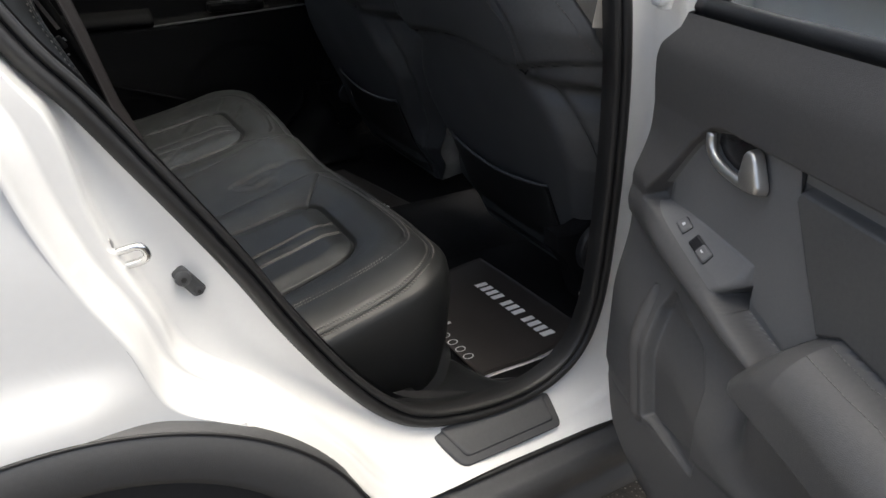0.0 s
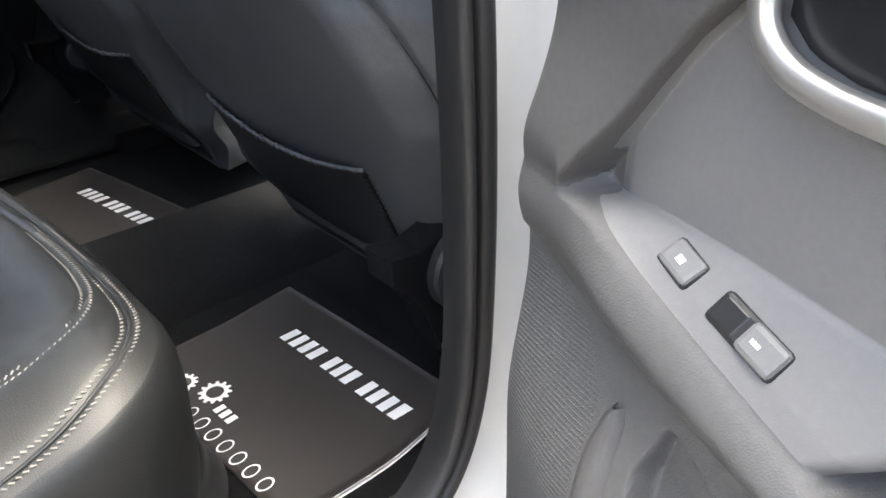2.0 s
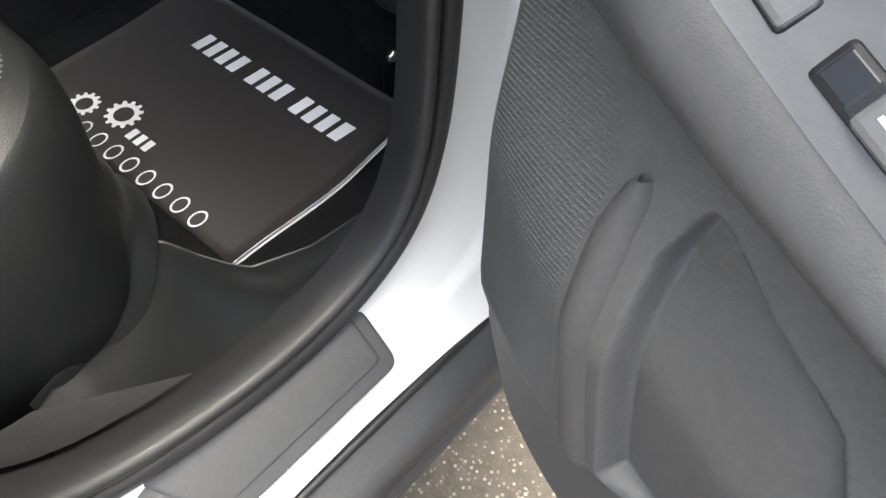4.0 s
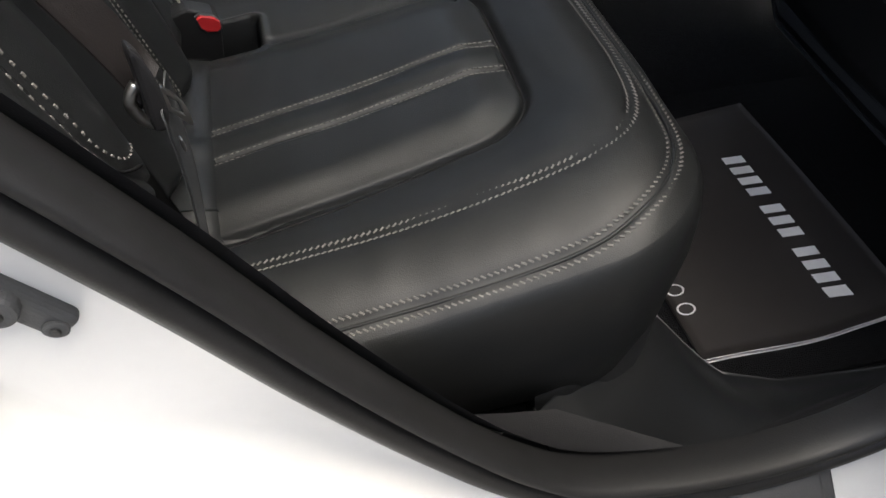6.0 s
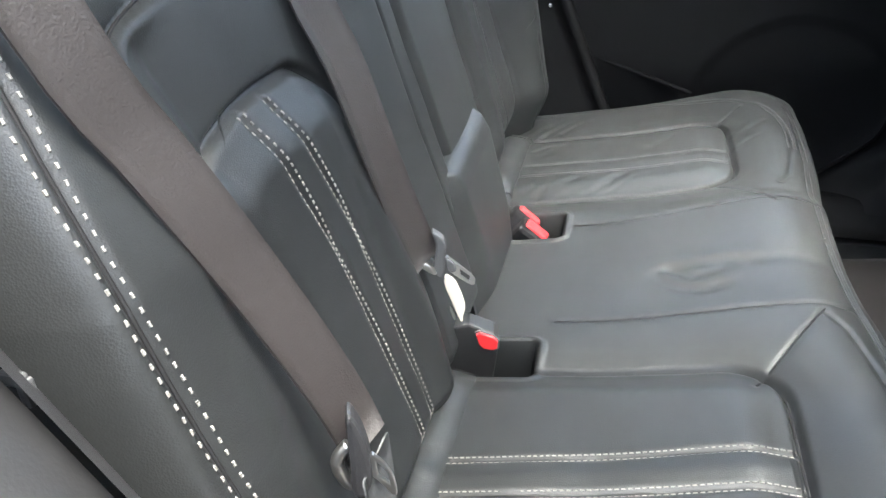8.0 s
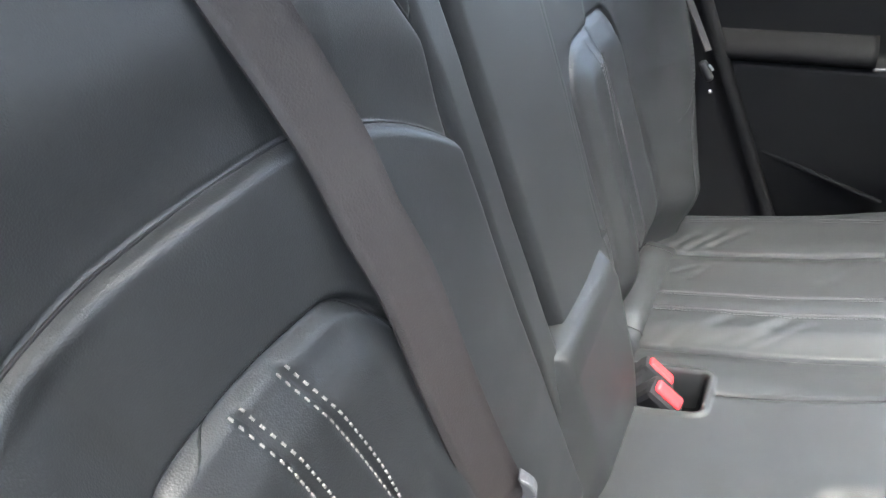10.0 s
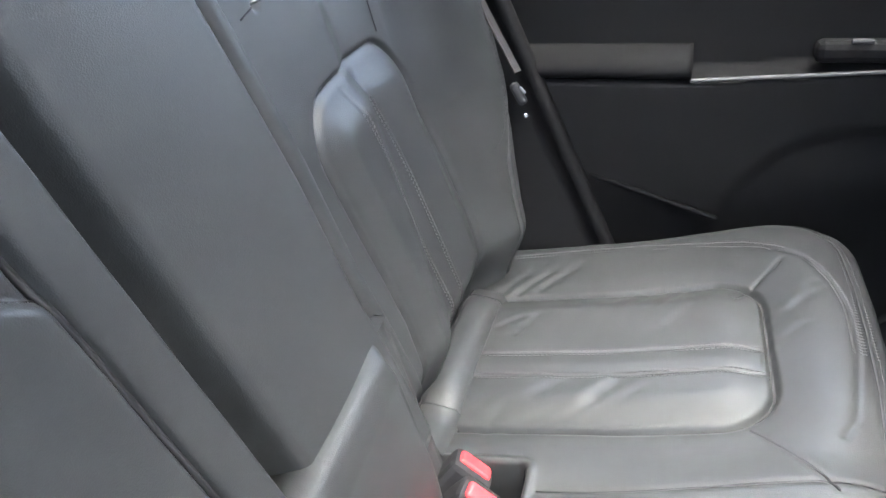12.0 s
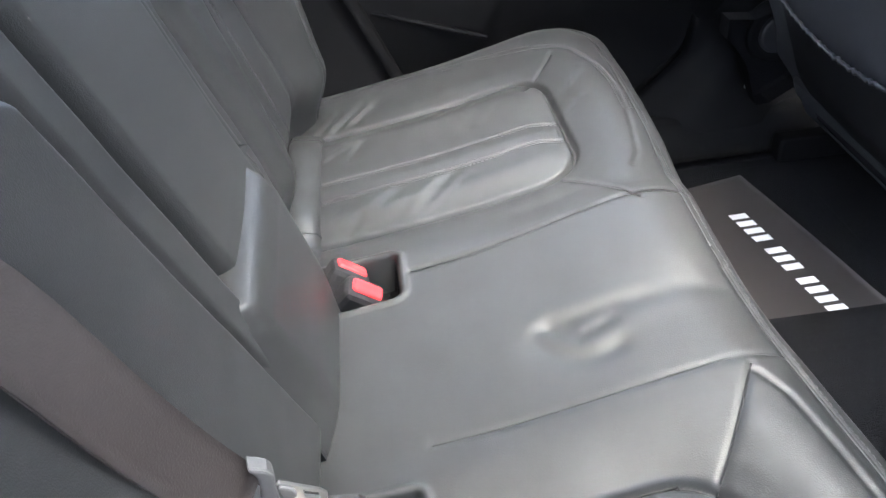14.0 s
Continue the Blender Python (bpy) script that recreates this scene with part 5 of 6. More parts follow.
    for d in (0.012,):
        under(stitches("edge_stitching", on_seat, across([(0.122 + d + 0.04, 1.05), (0.148 + d + 0.035, 1.09), (0.19 + d + 0.03, 1.135), (0.25 + d + 0.02, 1.19)]), ob, 0.0072, 0.0048, 0.0020), ob)
    under(tube("side_seam", flip([(float(sx_(y, z)) + 0.001, y, z) for y, z in spline([(0.308, 0.992), (0.290, 1.006), (0.23, 1.020), (0.16, 1.030)], 0.01)]), 0.0018, SEAM), ob)
    under(tube("back_seam", flip([(float(sx_(y, z)) + 0.001, y, z) for y, z in spline([(0.312, 0.988), (0.36, 0.998), (0.405, 1.006), (0.51, 1.014), (0.62, 1.006), (0.71, 0.99)], 0.01)]), 0.0018, SEAM), ob)
    under(tube("panel_seam", flip([(float(sx_(y, z)) + 0.001, y, z) for y, z in spline(list(zip(yc_, zc_))[1:7], 0.01)]), 0.0016, SEAM), ob)
    # recliner cover, seat base and rail
    c = flip([(0.082, 0.246, 0.640)])[0]
    # the far seat's copy takes darker plastics, its shade put in as colour
    under(part("recliner_cover", cylinder(0.056, 0.030, c, (0, 1, 0), bevel=0.008, seg=40), SHADED_PLASTIC if mirror else PLASTIC, smooth=False), ob)
    under(part("recliner_cap", cylinder(0.036, 0.046, c, (0, 1, 0), bevel=0.006, seg=40), PLASTIC if mirror else CLADDING, smooth=False), ob)
    shape = [(-0.026, 0.687), (0.02, 0.682), (0.045, 0.690), (0.077, 0.705), (0.12, 0.70), (0.12, 0.55), (0.075, 0.522), (0.052, 0.520), (0.036, 0.556), (0.02, 0.598), (-0.005, 0.634), (-0.024, 0.652)]
    arm = np.array([[(x, y, z) for y in (0.250, 0.256, 0.290)] for x, z in shape + shape[:1]])
    for i in range(len(arm)):
        arm[i, 0, 0] += (0.04 - arm[i, 0, 0]) * 0.06
        arm[i, 0, 2] += (0.61 - arm[i, 0, 2]) * 0.06
    under(sheet("bracket_edge", flip(arm), CARPET, flip=mirror, smooth=False), ob)
    under(link("bracket_face", flip(arm[:-1, 0]), [tuple(range(len(shape)))], CARPET, smooth=False), ob)
    b0 = flip([(0.052, 0.247, 0.537)])[0]
    under(part("bolt", cylinder(0.007, 0.006, b0, (0, 1, 0), seg=6), STEEL), ob)
    sc_ = flip([(0.35, 0.50, 0.59)])[0]
    under(part("seat_base", box((0.50, 0.46, 0.12), sc_, 0.04), LEATHER_SIDE), ob)
    rc = flip([(0.32, 0.30, 0.430)])[0]
    under(part("rail", box((0.44, 0.035, 0.05), rc, 0.006), SHADED_PLASTIC), ob)
    return ob


front_seat(False, "black leather front seat back with a net pocket")
front_seat(True, "black leather front seat on the far side")

# ---- floor mats ----
def mats(y0, text, sheet_text, corner, lift, turned):
    x0, x1 = -0.30, 0.12
    ob = thing("floor_mat", text, "floor mat", group="rear floor mats", at=((x0 + x1) / 2, y0 + 0.22, 0.405))
    under(part("carpet", box((x1 - x0, 0.46, 0.008), ((x0 + x1) / 2, y0 + 0.21, 0.409), 0.004), CARPET), ob)
    ob2 = thing("paper_mat", sheet_text, "paper mat", group="paper floor mats", at=corner)
    cx, cy, cz = corner
    q = radians(turned)
    ex, ey = Vector((math.cos(q), math.sin(q), 0)), Vector((-math.sin(q), math.cos(q), 0))

    def place(u, v):
        """u: towards the front, v: across, in metres from the rear outer corner."""
        curl = lift * float(ease((u - 0.14) / 0.14)) * (1 - 0.35 * v / 0.38) + 0.004 * float(ease((0.06 - v) / 0.06)) * float(ease((u - 0.1) / 0.1))
        p = Vector((cx, cy, cz)) + ex * u + ey * (v - 0.010 * float(ease(u / 0.17)) * float(ease((0.05 - v) / 0.05)))
        return (p.x, p.y, p.z + curl + 0.002 * math.sin(v * 9))
    W, H = 0.276, 0.385
    P = np.array([[place(u, v) for v in np.linspace(0, H, 30)] for u in np.linspace(0, W, 24)])
    under(sheet("page", P, PAPER, flip=False, thick=np.array([0, 0, -0.0035])), ob2)
    under(sheet("white_edge", np.array([[np.array(place(u, -0.0006)) + np.array([0, -0.0005 - q * 0.001, -q * 0.006]) for q in (0, 1)] for u in np.linspace(0, W, 24)]), PAPER_EDGE, thick=np.array([0, 0.0012, 0])), ob2)

    def patch(name, us, vs, slant=0.0):
        n = max(2, len(us))
        G = np.array([[np.array(place(u + 0 * v, v - slant * (u - us[0]))) + np.array([0, 0, 0.0009]) for v in vs] for u in us])
        return under(sheet(name, G, PRINT, flip=False, smooth=False), ob2)
    # eleven plain bars in three groups where a line of figures stands
    v = 0.287
    for group in (4, 3, 4):
        for _ in range(group):
            patch("printed_bar", np.linspace(0.1875, 0.2155, 3), np.linspace(v - 0.0138, v, 3), slant=0.18)
            v -= 0.0212
        v -= 0.0125
    # toothed rings and plain bars of the printed mark
    def plain_ring(cu, cv, r, hole, wide, toothed):
        verts, seg = [], 72
        for k in range(seg):
            a = 2 * math.pi * k / seg
            outer = r * ((1.28 if (k // 3) % 2 else 1.02) if toothed else 1.0)
            for rad in (r * hole, outer):
                verts.append(np.array(place(cu + rad * math.cos(a), cv + (rad * math.sin(a)) * (wide if not toothed else 1.0))) + np.array([0, 0, 0.0009]))
        faces = [(2 * k, 2 * k + 1, (2 * k + 3) % (2 * seg), (2 * k + 2) % (2 * seg)) for k in range(seg)]
        under(link("printed_ring", verts, faces, PRINT, smooth=False), ob2)
    for cu, cv, r in ((0.059, 0.251, 0.0175), (0.040, 0.300, 0.0150)):
        plain_ring(cu, cv, r, 0.68, 1.0, True)
    for k in range(3):
        patch("printed_bar", np.linspace(0.038, 0.054, 3), np.linspace(0.222 - k * 0.014 - 0.009, 0.222 - k * 0.014, 3))
    for k in range(9):
        plain_ring(0.0155, 0.296 - k * 0.0285, 0.0120, 0.78, 0.72, False)
    return ob2


mats(0.22, "black carpet mat in the rear footwell", "dark printed paper mat with white print, edge curled up", (-0.190, 0.241, 0.419), 0.013, 3)
mats(0.96, "black carpet mat in the far footwell", "dark printed paper mat with white print, lying flat", (-0.195, 0.940, 0.419), 0.004, 10)

# ---- belts and buckles ----
def webbing(name, pts, width, parent, across, mat=BELT):
    pts = spline(pts, 0.02)
    ac = np.asarray(across, float)
    P = np.array([[p + ac * width * (v - 0.5) + np.array([0.0015 * math.sin(i * 0.5), 0, 0]) for v in np.linspace(0, 1, 6)] for i, p in enumerate(pts)])
    return under(sheet(name, P, mat, thick=np.array([0.0016, 0, 0.0004])), parent)


def off_back(y, z, o):
    return (float(back_base(z)) + o, y, z)


b1 = thing("outer_seat_belt", "brown-black seat belt down to its floor anchor", "seat belt", at=(-0.67, 0.31, 0.80))
webbing("webbing", [off_back(0.215, 1.22, 0.050), off_back(0.245, 1.075, 0.055), off_back(0.2575, 1.042, 0.056), off_back(0.267, 1.007, 0.060), off_back(0.283, 0.950, 0.063), off_back(0.298, 0.868, 0.074), off_back(0.300, 0.832, 0.078)], 0.034, b1, (0.35, 0.88, 0.25))
under(tube("anchor_ring", spline([(-0.680, 0.284, 0.848), (-0.6845, 0.281, 0.843), (-0.6865, 0.279, 0.837), (-0.685, 0.279, 0.8295), (-0.6815, 0.280, 0.822), (-0.676, 0.282, 0.818)], 0.002), 0.0040, STEEL), b1)
webbing("lower_webbing", [(-0.668, 0.290, 0.835), (-0.671, 0.300, 0.781), (-0.674, 0.310, 0.715), (-0.682, 0.320, 0.620)], 0.036, b1, (0.1, 0.95, 0.2), LEATHER_SIDE)
b2 = thing("middle_seat_belt", "brown-black seat belt hanging to the buckle", "seat belt", at=(-0.72, 0.60, 0.72))
webbing("webbing", [off_back(0.476, 1.25, 0.008), off_back(0.511, 1.157, 0.010), off_back(0.526, 1.12, 0.012), off_back(0.540, 1.075, 0.015), off_back(0.545, 1.035, 0.017), off_back(0.553, 0.99, 0.021), off_back(0.558, 0.925, 0.024), off_back(0.567, 0.865, 0.026), off_back(0.578, 0.815, 0.026), off_back(0.586, 0.785, 0.024)], 0.044, b2, (0.30, 0.92, 0.2))


def blade(name, outline, at, heading, thick, mat, parent, hole=(), soft=1, bevel=0.0008, label=""):
    """A flat moulded piece: an outline (along, up) given thickness, with rounded corners and edges."""
    bm = bmesh.new()
    edges = []
    for pts, rounds in ((list(outline), soft), (list(hole), 0)):
        for _ in range(rounds):
            pts = [(a[0] * (1 - q) + b[0] * q, a[1] * (1 - q) + b[1] * q) for a, b in zip(pts, pts[1:] + pts[:1]) for q in (0.22, 0.78)]
        vs = [bm.verts.new((u, 0, v)) for u, v in pts]
        edges += [bm.edges.new((a, b)) for a, b in zip(vs, vs[1:] + vs[:1])]
    bmesh.ops.triangle_fill(bm, edges=edges, use_beauty=True)
    made = bmesh.ops.extrude_face_region(bm, geom=bm.faces[:])
    bmesh.ops.translate(bm, verts=[v for v in made["geom"] if isinstance(v, bmesh.types.BMVert)], vec=(0, thick, 0))
    bmesh.ops.translate(bm, verts=bm.verts, vec=(0, -thick / 2, 0))
    bmesh.ops.recalc_face_normals(bm, faces=bm.faces)
    bm.normal_update()
    sharp = [e for e in bm.edges if len(e.link_faces) == 2 and e.calc_face_angle() > 1.2]
    bmesh.ops.bevel(bm, geom=sharp, offset=bevel, segments=2, affect="EDGES", profile=0.5)
    bmesh.ops.transform(bm, matrix=Matrix.Translation(at) @ Matrix.Rotation(radians(heading), 4, "Z"), verts=bm.verts)
    return under(part(name, bm, mat), parent) if not label else under(part(name, bm, mat, None, label), parent)


TONGUE = (-0.700, 0.597, 0.772)
blade("tongue_grip", [(-0.0150, 0.0475), (-0.0030, 0.0395), (0.0010, 0.0316), (-0.0012, 0.0195), (-0.0010, 0.0052), (-0.0042, -0.0050), (-0.0094, -0.0034), (-0.0161, 0.0025), (-0.0120, 0.0081), (-0.0095, 0.0248), (-0.0098, 0.0356)], TONGUE, 13.5, 0.012, CLADDING, b2, bevel=0.002)
blade("tongue_bar", [(-0.0250, 0.0148), (-0.0190, 0.0145), (-0.0125, 0.0085), (-0.0090, 0.0), (-0.0161, 0.0030), (-0.0250, 0.0098)], TONGUE, 13.5, 0.022, STEEL, b2, bevel=0.002)
blade("latch_plate", [(-0.0015, 0.0200), (0.0092, 0.0105), (0.0285, -0.0075), (0.0270, -0.0186), (0.0119, -0.0083), (0.0012, 0.0010)], TONGUE, 13.5, 0.0030, STEEL, b2, hole=[(0.0130, 0.0025), (0.0230, -0.0065), (0.0226, -0.0120), (0.0140, -0.0050)])
blade("plate_cover", [(-0.0015, 0.0185), (0.0082, 0.0102), (0.0100, 0.0020), (0.0060, -0.0010), (0.0005, 0.0020)], TONGUE, 13.5, 0.008, CLADDING, b2, bevel=0.0015)
blade("clip", [(-0.0010, 0.0015), (0.0085, -0.0062), (0.0148, -0.0219), (0.0188, -0.0371), (0.0158, -0.0476), (0.0152, -0.0561), (0.0122, -0.0532), (0.0059, -0.0341), (-0.0028, -0.0100)], (-0.6985, 0.590, 0.772), 13.5, 0.007, CREAM, b2, bevel=0.0018)
blade("clip_stud", [(0.0018, -0.0385), (0.0042, -0.0385), (0.0090, -0.0525), (0.0066, -0.0535)], (-0.6985, 0.590, 0.772), 13.5, 0.005, STEEL, b2)

OUTER = (-0.668, 0.285, 0.835)
blade("tongue_grip", [(-0.0115, 0.0465), (-0.0055, 0.0370), (-0.0020, 0.0238), (0.0, 0.0104), (0.0004, -0.0079), (-0.0028, -0.0188), (-0.0076, -0.0200), (-0.0125, -0.0175), (-0.0115, 0.0103)], OUTER, 20.4, 0.016, PLASTIC, b1, bevel=0.003)
blade("latch_plate", [(-0.0006, 0.0106), (0.0074, 0.0005), (0.0124, -0.0107), (0.0140, -0.0260), (0.0117, -0.0280), (0.0045, -0.0160), (-0.0016, -0.0078)], OUTER, 20.4, 0.0030, STEEL, b1, hole=[(0.0028, 0.0016), (0.0086, -0.0066), (0.0096, -0.0170), (0.0036, -0.0098)])
blade("stop_stud", [(0.0022, -0.0324), (0.0044, -0.0324), (0.0046, -0.0434), (0.0024, -0.0434)], (-0.668, 0.282, 0.835), 20.4, 0.006, STEEL, b1)


def buckle(y, turn_deg, colour_label, x=-0.675, z=0.598, height=0.07):
    ob = thing("belt_buckle", colour_label, "belt buckle", group="belt buckles", at=(x, y, z - 0.05))
    t = Matrix.Rotation(radians(38), 3, "Y") @ Matrix.Rotation(radians(turn_deg), 3, "X")
    under(part("housing", box((0.050, 0.034, height), (x - 0.012, y, z - 0.026), 0.008, t), SEAM), ob)
    up = t @ Vector((0, 0, 1))
    c = Vector((x - 0.012, y, z - 0.026)) + up * (height / 2 - 0.001)
    under(part("button", box((0.038, 0.019, 0.009), c, 0.0042, t, 3), RED), ob)
    return ob


near_buckle = thing("belt_buckle", "black belt buckle with a red button, upright", "belt buckle", group="belt buckles", at=(-0.68, 0.645, 0.60))
BUCKLE = (-0.672, 0.645, 0.652)
blade("housing", [(-0.0355, 0.0275), (-0.0170, 0.0345), (-0.0090, 0.0310), (0.0165, 0.0200), (0.0160, -0.0010), (0.0100, -0.0500), (-0.0440, -0.0550)], BUCKLE, 10.4, 0.024, RUBBER, near_buckle, bevel=0.003)
blade("button_frame", [(-0.0108, 0.0300), (0.0175, 0.0195), (0.0166, -0.0008), (-0.0055, 0.0042)], (-0.6695, 0.6325, 0.652), 10.4, 0.003, CLADDING, near_buckle)
blade("button", [(-0.0095, 0.0282), (0.0156, 0.0185), (0.0146, 0.0020), (-0.0043, 0.0060)], (-0.6690, 0.6305, 0.652), 10.4, 0.005, RED, near_buckle, bevel=0.0015)
buckle(0.950, 10, "black belt buckle with a red button in its pocket", x=-0.660, z=0.636)
buckle(0.974, -12, "black belt buckle with a red button beside another", x=-0.676, z=0.640)

# ---- far side of the car ----
def far_y(x, z):
    zr = np.interp(x, [-0.9, -0.69, -0.48, -0.10, 0.6], [0.880, 0.886, 0.884, 0.908, 0.93])
    y = 1.575 - 0.040 * ease((zr + 0.004 - z) / 0.008) * ease((z - zr + 0.34) / 0.2) + 0.05 * ease((z - 0.98) / 0.4)
    c = np.hypot(x + 0.22, (z - 0.64) * 1.1)
    return y + 0.007 * ease((0.205 - c) / 0.030)


# trim here is coloured near black to hold the shade on this side
fdoor = thing("far_rear_door", "closed far rear door, its plastic trim panel darkened for shade", "car door", at=(-0.3, 1.6, 0.42))
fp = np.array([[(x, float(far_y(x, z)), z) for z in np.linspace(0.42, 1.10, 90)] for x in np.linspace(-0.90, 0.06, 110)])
under(sheet("trim_panel", fp, SHADED_PLASTIC, flip=True, thick=np.array([0, 0.03, 0])), fdoor)
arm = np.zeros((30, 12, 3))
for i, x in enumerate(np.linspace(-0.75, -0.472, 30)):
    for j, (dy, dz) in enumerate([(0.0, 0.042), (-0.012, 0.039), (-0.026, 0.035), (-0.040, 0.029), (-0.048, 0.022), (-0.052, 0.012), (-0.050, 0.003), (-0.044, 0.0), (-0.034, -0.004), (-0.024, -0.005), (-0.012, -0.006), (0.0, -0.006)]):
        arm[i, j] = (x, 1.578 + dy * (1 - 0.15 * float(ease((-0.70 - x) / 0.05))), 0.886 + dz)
under(sheet("arm_rest", arm, SHADED_PLASTIC, thick=np.array([0, 0.012, 0]), flip=True), fdoor)
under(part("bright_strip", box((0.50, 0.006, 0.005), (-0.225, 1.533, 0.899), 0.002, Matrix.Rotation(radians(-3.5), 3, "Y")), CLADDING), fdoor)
under(part("switch_block", box((0.17, 0.035, 0.030), (-0.23, 1.552, 0.922), 0.010), SHADED_PLASTIC), fdoor)
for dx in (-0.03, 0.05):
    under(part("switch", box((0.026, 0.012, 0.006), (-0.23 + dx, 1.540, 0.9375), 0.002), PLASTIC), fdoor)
under(part("pocket_edge", box((0.21, 0.008, 0.008), (-0.514, 1.5385, 0.697), 0.0035, Matrix.Rotation(radians(19), 3, "Y"), 4), SHADED_PLASTIC), fdoor)
ff = thing("far_front_door", "closed far front door with a black trim panel", "car door", at=(0.7, 1.6, 0.4))
under(sheet("trim_panel", np.array([[(x, 1.59 - 0.03 * float(ease((0.80 - z) / 0.05)) + 0.05 * float(ease((z - 0.9) / 0.4)), z) for z in np.linspace(0.40, 1.06, 20)] for x in np.linspace(0.14, 1.28, 20)]), PLASTIC, flip=True, thick=np.array([0, 0.03, 0])), ff)
fpl = np.array([[(x, 1.525 + 0.04 * float(ease((abs(x - 0.10) - 0.04) / 0.06)), z) for z in np.linspace(0.41, 1.10, 30)] for x in np.linspace(-0.035, 0.24, 16)])
for i in range(16):
    for j in range(30):
        fpl[i, j, 0] -= 0.16 * float(ease((0.62 - fpl[i, j, 2]) / 0.17)) ** 1.5 * (1 - i / 15)
        fpl[i, j, 1] -= 0.05 * float(ease((0.56 - fpl[i, j, 2]) / 0.12))
tagged(sheet("far_pillar_trim", fpl, SHADED_PLASTIC, flip=True, thick=np.array([0, 0.02, 0])), "plastic cover on the far middle pillar, darkened for shade", "trim", kind="structure")
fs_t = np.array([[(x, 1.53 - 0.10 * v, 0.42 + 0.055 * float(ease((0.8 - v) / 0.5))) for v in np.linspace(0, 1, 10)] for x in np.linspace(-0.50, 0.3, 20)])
tagged(sheet("far_sill_trim", fs_t, SHADED_PLASTIC, flip=True, thick=np.array([0, 0, -0.02])), "plastic kick trim along the far sill, darkened for shade", "trim", kind="structure")
tagged(link("far_side_wall", [(-1.6, 1.66, 0.35), (1.3, 1.66, 0.35), (1.3, 1.66, 1.02), (-1.6, 1.66, 1.02), (-1.6, 1.70, 0.35), (1.3, 1.70, 0.35), (1.3, 1.70, 1.02), (-1.6, 1.70, 1.02)],
            [(3, 2, 1, 0), (4, 5, 6, 7), (0, 1, 5, 4), (2, 3, 7, 6), (1, 2, 6, 5), (3, 0, 4, 7)], PAINT, smooth=False), "white outer side of the car", "car side", kind="structure")
# far quarter trim beside the seat back, with the belt's anchor on it
fq = np.zeros((24, 10, 3))
for i, z in enumerate(np.linspace(0.56, 1.15, 24)):
    x1 = -0.610 - 0.42 * (z - 0.65)
    for j, u in enumerate(np.linspace(0, 1, 10)):
        fq[i, j] = (x1 - 0.22 * (1 - u), 1.508 + 0.016 * u * u, z)
tagged(sheet("far_quarter_trim", fq, SHADED_PLASTIC, thick=np.array([0, 0.02, 0])), "plastic panel beside the far seat back, darkened for shade", "trim", kind="structure")
# seal drawn thick and near black to take in the shadow beside it
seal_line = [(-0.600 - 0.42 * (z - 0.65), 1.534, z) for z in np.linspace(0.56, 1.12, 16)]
tagged(tube("far_seal_and_shadow", seal_line, 0.014, SHADED_PLASTIC), "rubber seal round the far doorway, blackened for its shadow", "seal", kind="structure")
fa = thing("far_belt_anchor", "seat belt guide on the far quarter trim", "belt anchor", at=(-0.65, 1.46, 0.90))
under(part("guide", box((0.014, 0.014, 0.036), (-0.716, 1.498, 0.872), 0.005, Matrix.Rotation(radians(-28), 3, "Y")), RUBBER), fa)
under(part("guide_edge", box((0.004, 0.003, 0.012), (-0.708, 1.490, 0.880), 0.001, Matrix.Rotation(radians(-40), 3, "Y")), STEEL), fa)
under(part("guide_bolt", cylinder(0.0042, 0.006, (-0.706, 1.500, 0.838), (0.3, -1, 0)), CHROME), fa)
webbing("webbing", [(-0.846, 1.502, 1.15), (-0.765, 1.500, 1.001), (-0.718, 1.497, 0.905)], 0.011, fa, (0.8, 0.3, 0.3))

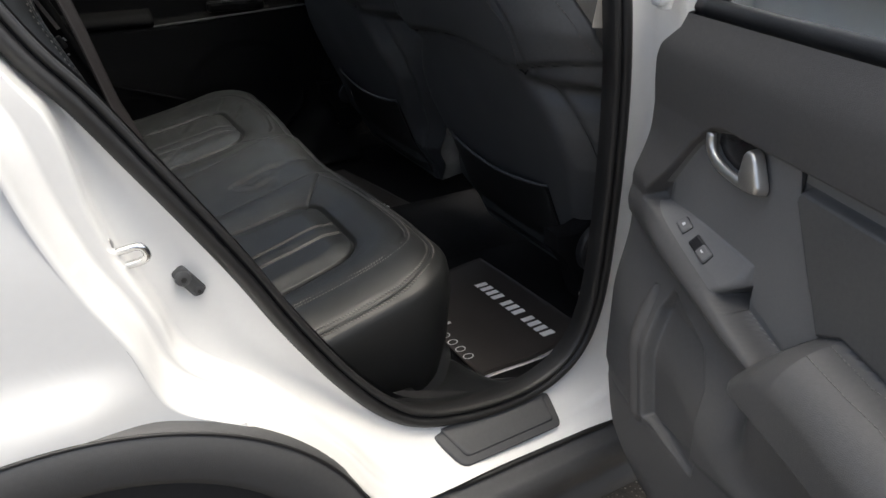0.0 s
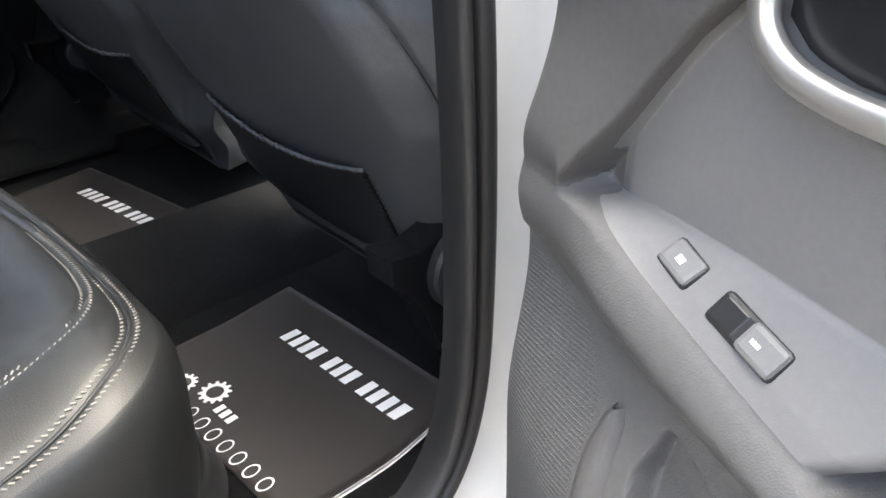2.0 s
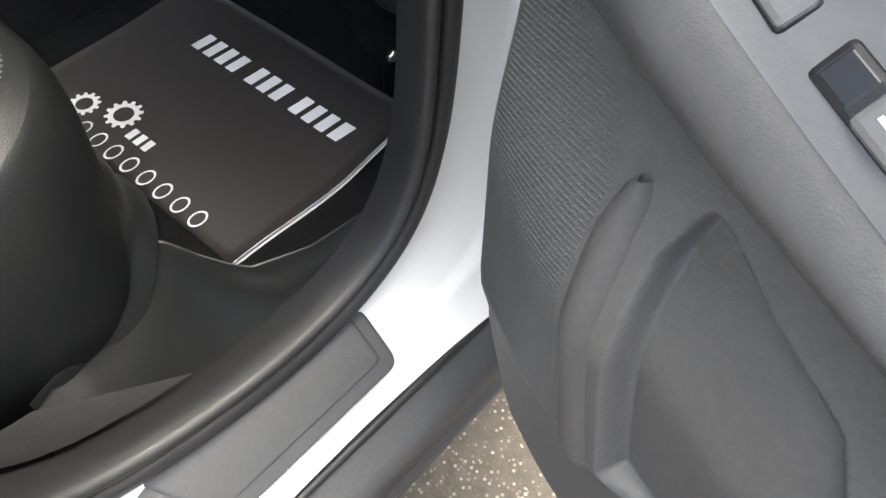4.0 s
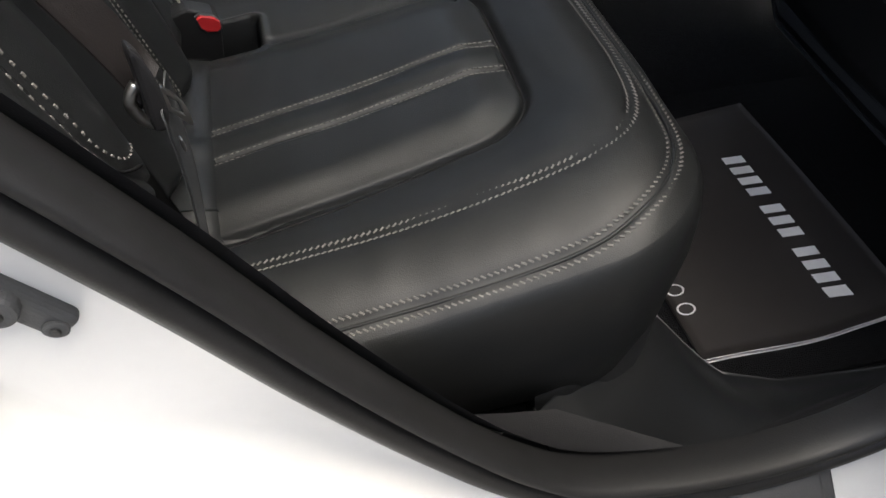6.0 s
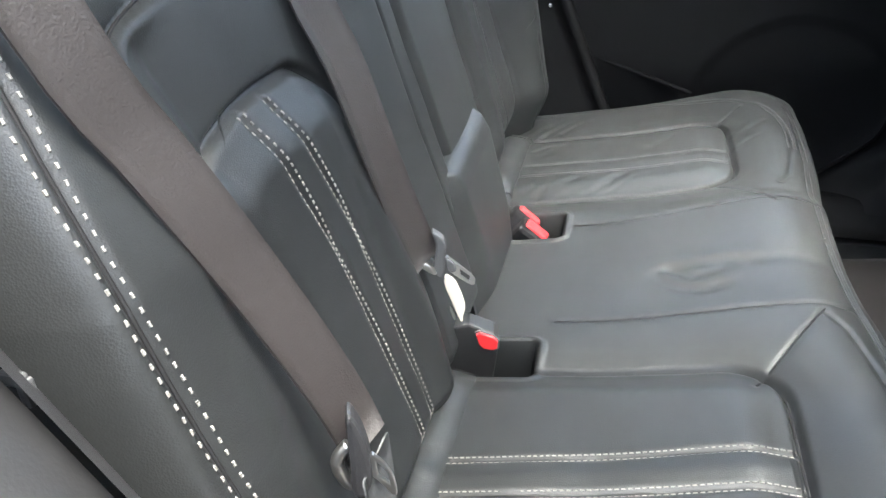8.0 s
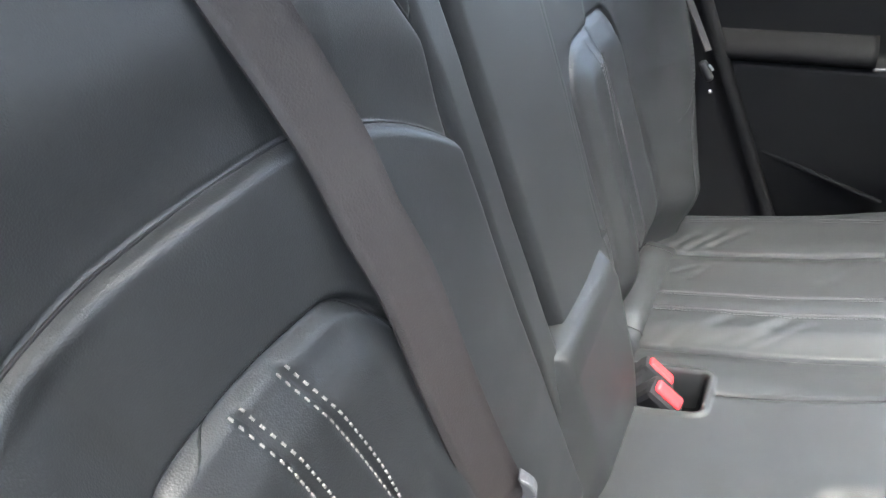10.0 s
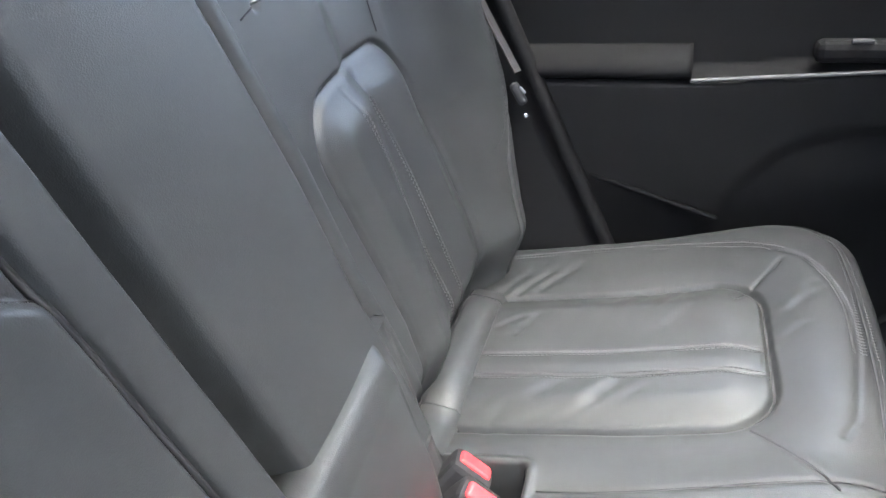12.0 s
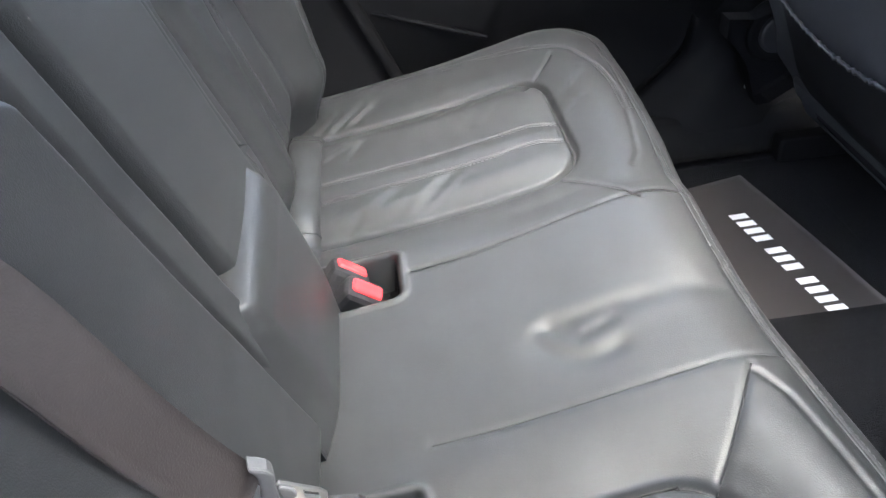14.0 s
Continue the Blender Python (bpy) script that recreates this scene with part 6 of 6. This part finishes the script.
# ---- pillars and screens ----
glass_parts = thing("side_windows", "tinted glass in the car's side and rear windows", "car windows", at=(0, MID, 1.05))
for nm, pts in (("far_window", [(-0.85, 1.665, 1.02), (0.15, 1.665, 1.02), (0.05, 1.50, 1.52), (-0.75, 1.50, 1.52)]),
                ("far_front_window", [(0.22, 1.665, 1.02), (1.1, 1.665, 1.02), (0.75, 1.50, 1.50), (0.18, 1.50, 1.52)]),
                ("windscreen", [(1.35, 0.15, 1.0), (1.35, 1.60, 1.0), (0.82, 1.45, 1.50), (0.82, 0.28, 1.50)]),
                ("rear_screen", [(-1.72, 0.15, 1.08), (-1.72, 1.60, 1.08), (-1.52, 1.45, 1.48), (-1.52, 0.28, 1.48)]),
                ("front_window", [(0.16, 0.065, 1.20), (1.1, 0.065, 1.20), (0.75, 0.24, 1.50), (0.12, 0.24, 1.52)])):
    p = np.array(pts)
    n = np.cross(p[1] - p[0], p[3] - p[0])
    n /= np.linalg.norm(n)
    v = np.concatenate([p, p + n * 0.004])
    g = under(link(nm, v, [(0, 1, 2, 3), (7, 6, 5, 4), (0, 4, 5, 1), (1, 5, 6, 2), (2, 6, 7, 3), (3, 7, 4, 0)], GLASS, smooth=False), glass_parts)
    g.visible_shadow = False
pillars = thing("roof_pillars", "dark roof pillars of the car", "pillars", kind="structure", at=(0, MID, 1.0))
for nm, a, b in (("pillar", (-0.95, 1.62, 1.0), (-0.80, 1.48, 1.54)), ("pillar", (0.18, 1.63, 1.0), (0.12, 1.49, 1.54)), ("pillar", (1.2, 1.6, 1.0), (0.80, 1.46, 1.52)),
                 ("pillar", (0.02, 0.14, 1.2), (0.06, 0.24, 1.54)), ("pillar", (1.2, 0.12, 1.0), (0.80, 0.27, 1.52)), ("pillar", (-1.0, 0.16, 1.18), (-0.82, 0.25, 1.54))):
    under(tube(nm, [np.array(a) * (1 - u) + np.array(b) * u for u in np.linspace(0, 1, 5)], 0.055, PLASTIC, up=(1, 0.2, 0)), pillars)
tagged(part("boot_bulkhead", box((0.05, 1.36, 0.75), (-1.70, MID, 0.72), 0.01), PLASTIC), "black load bay end panel", "bulkhead", kind="structure")
tagged(part("dashboard", box((0.30, 1.40, 0.40), (1.25, MID, 0.80), 0.08, segments=4), PLASTIC), "black dashboard", "dashboard", kind="structure")
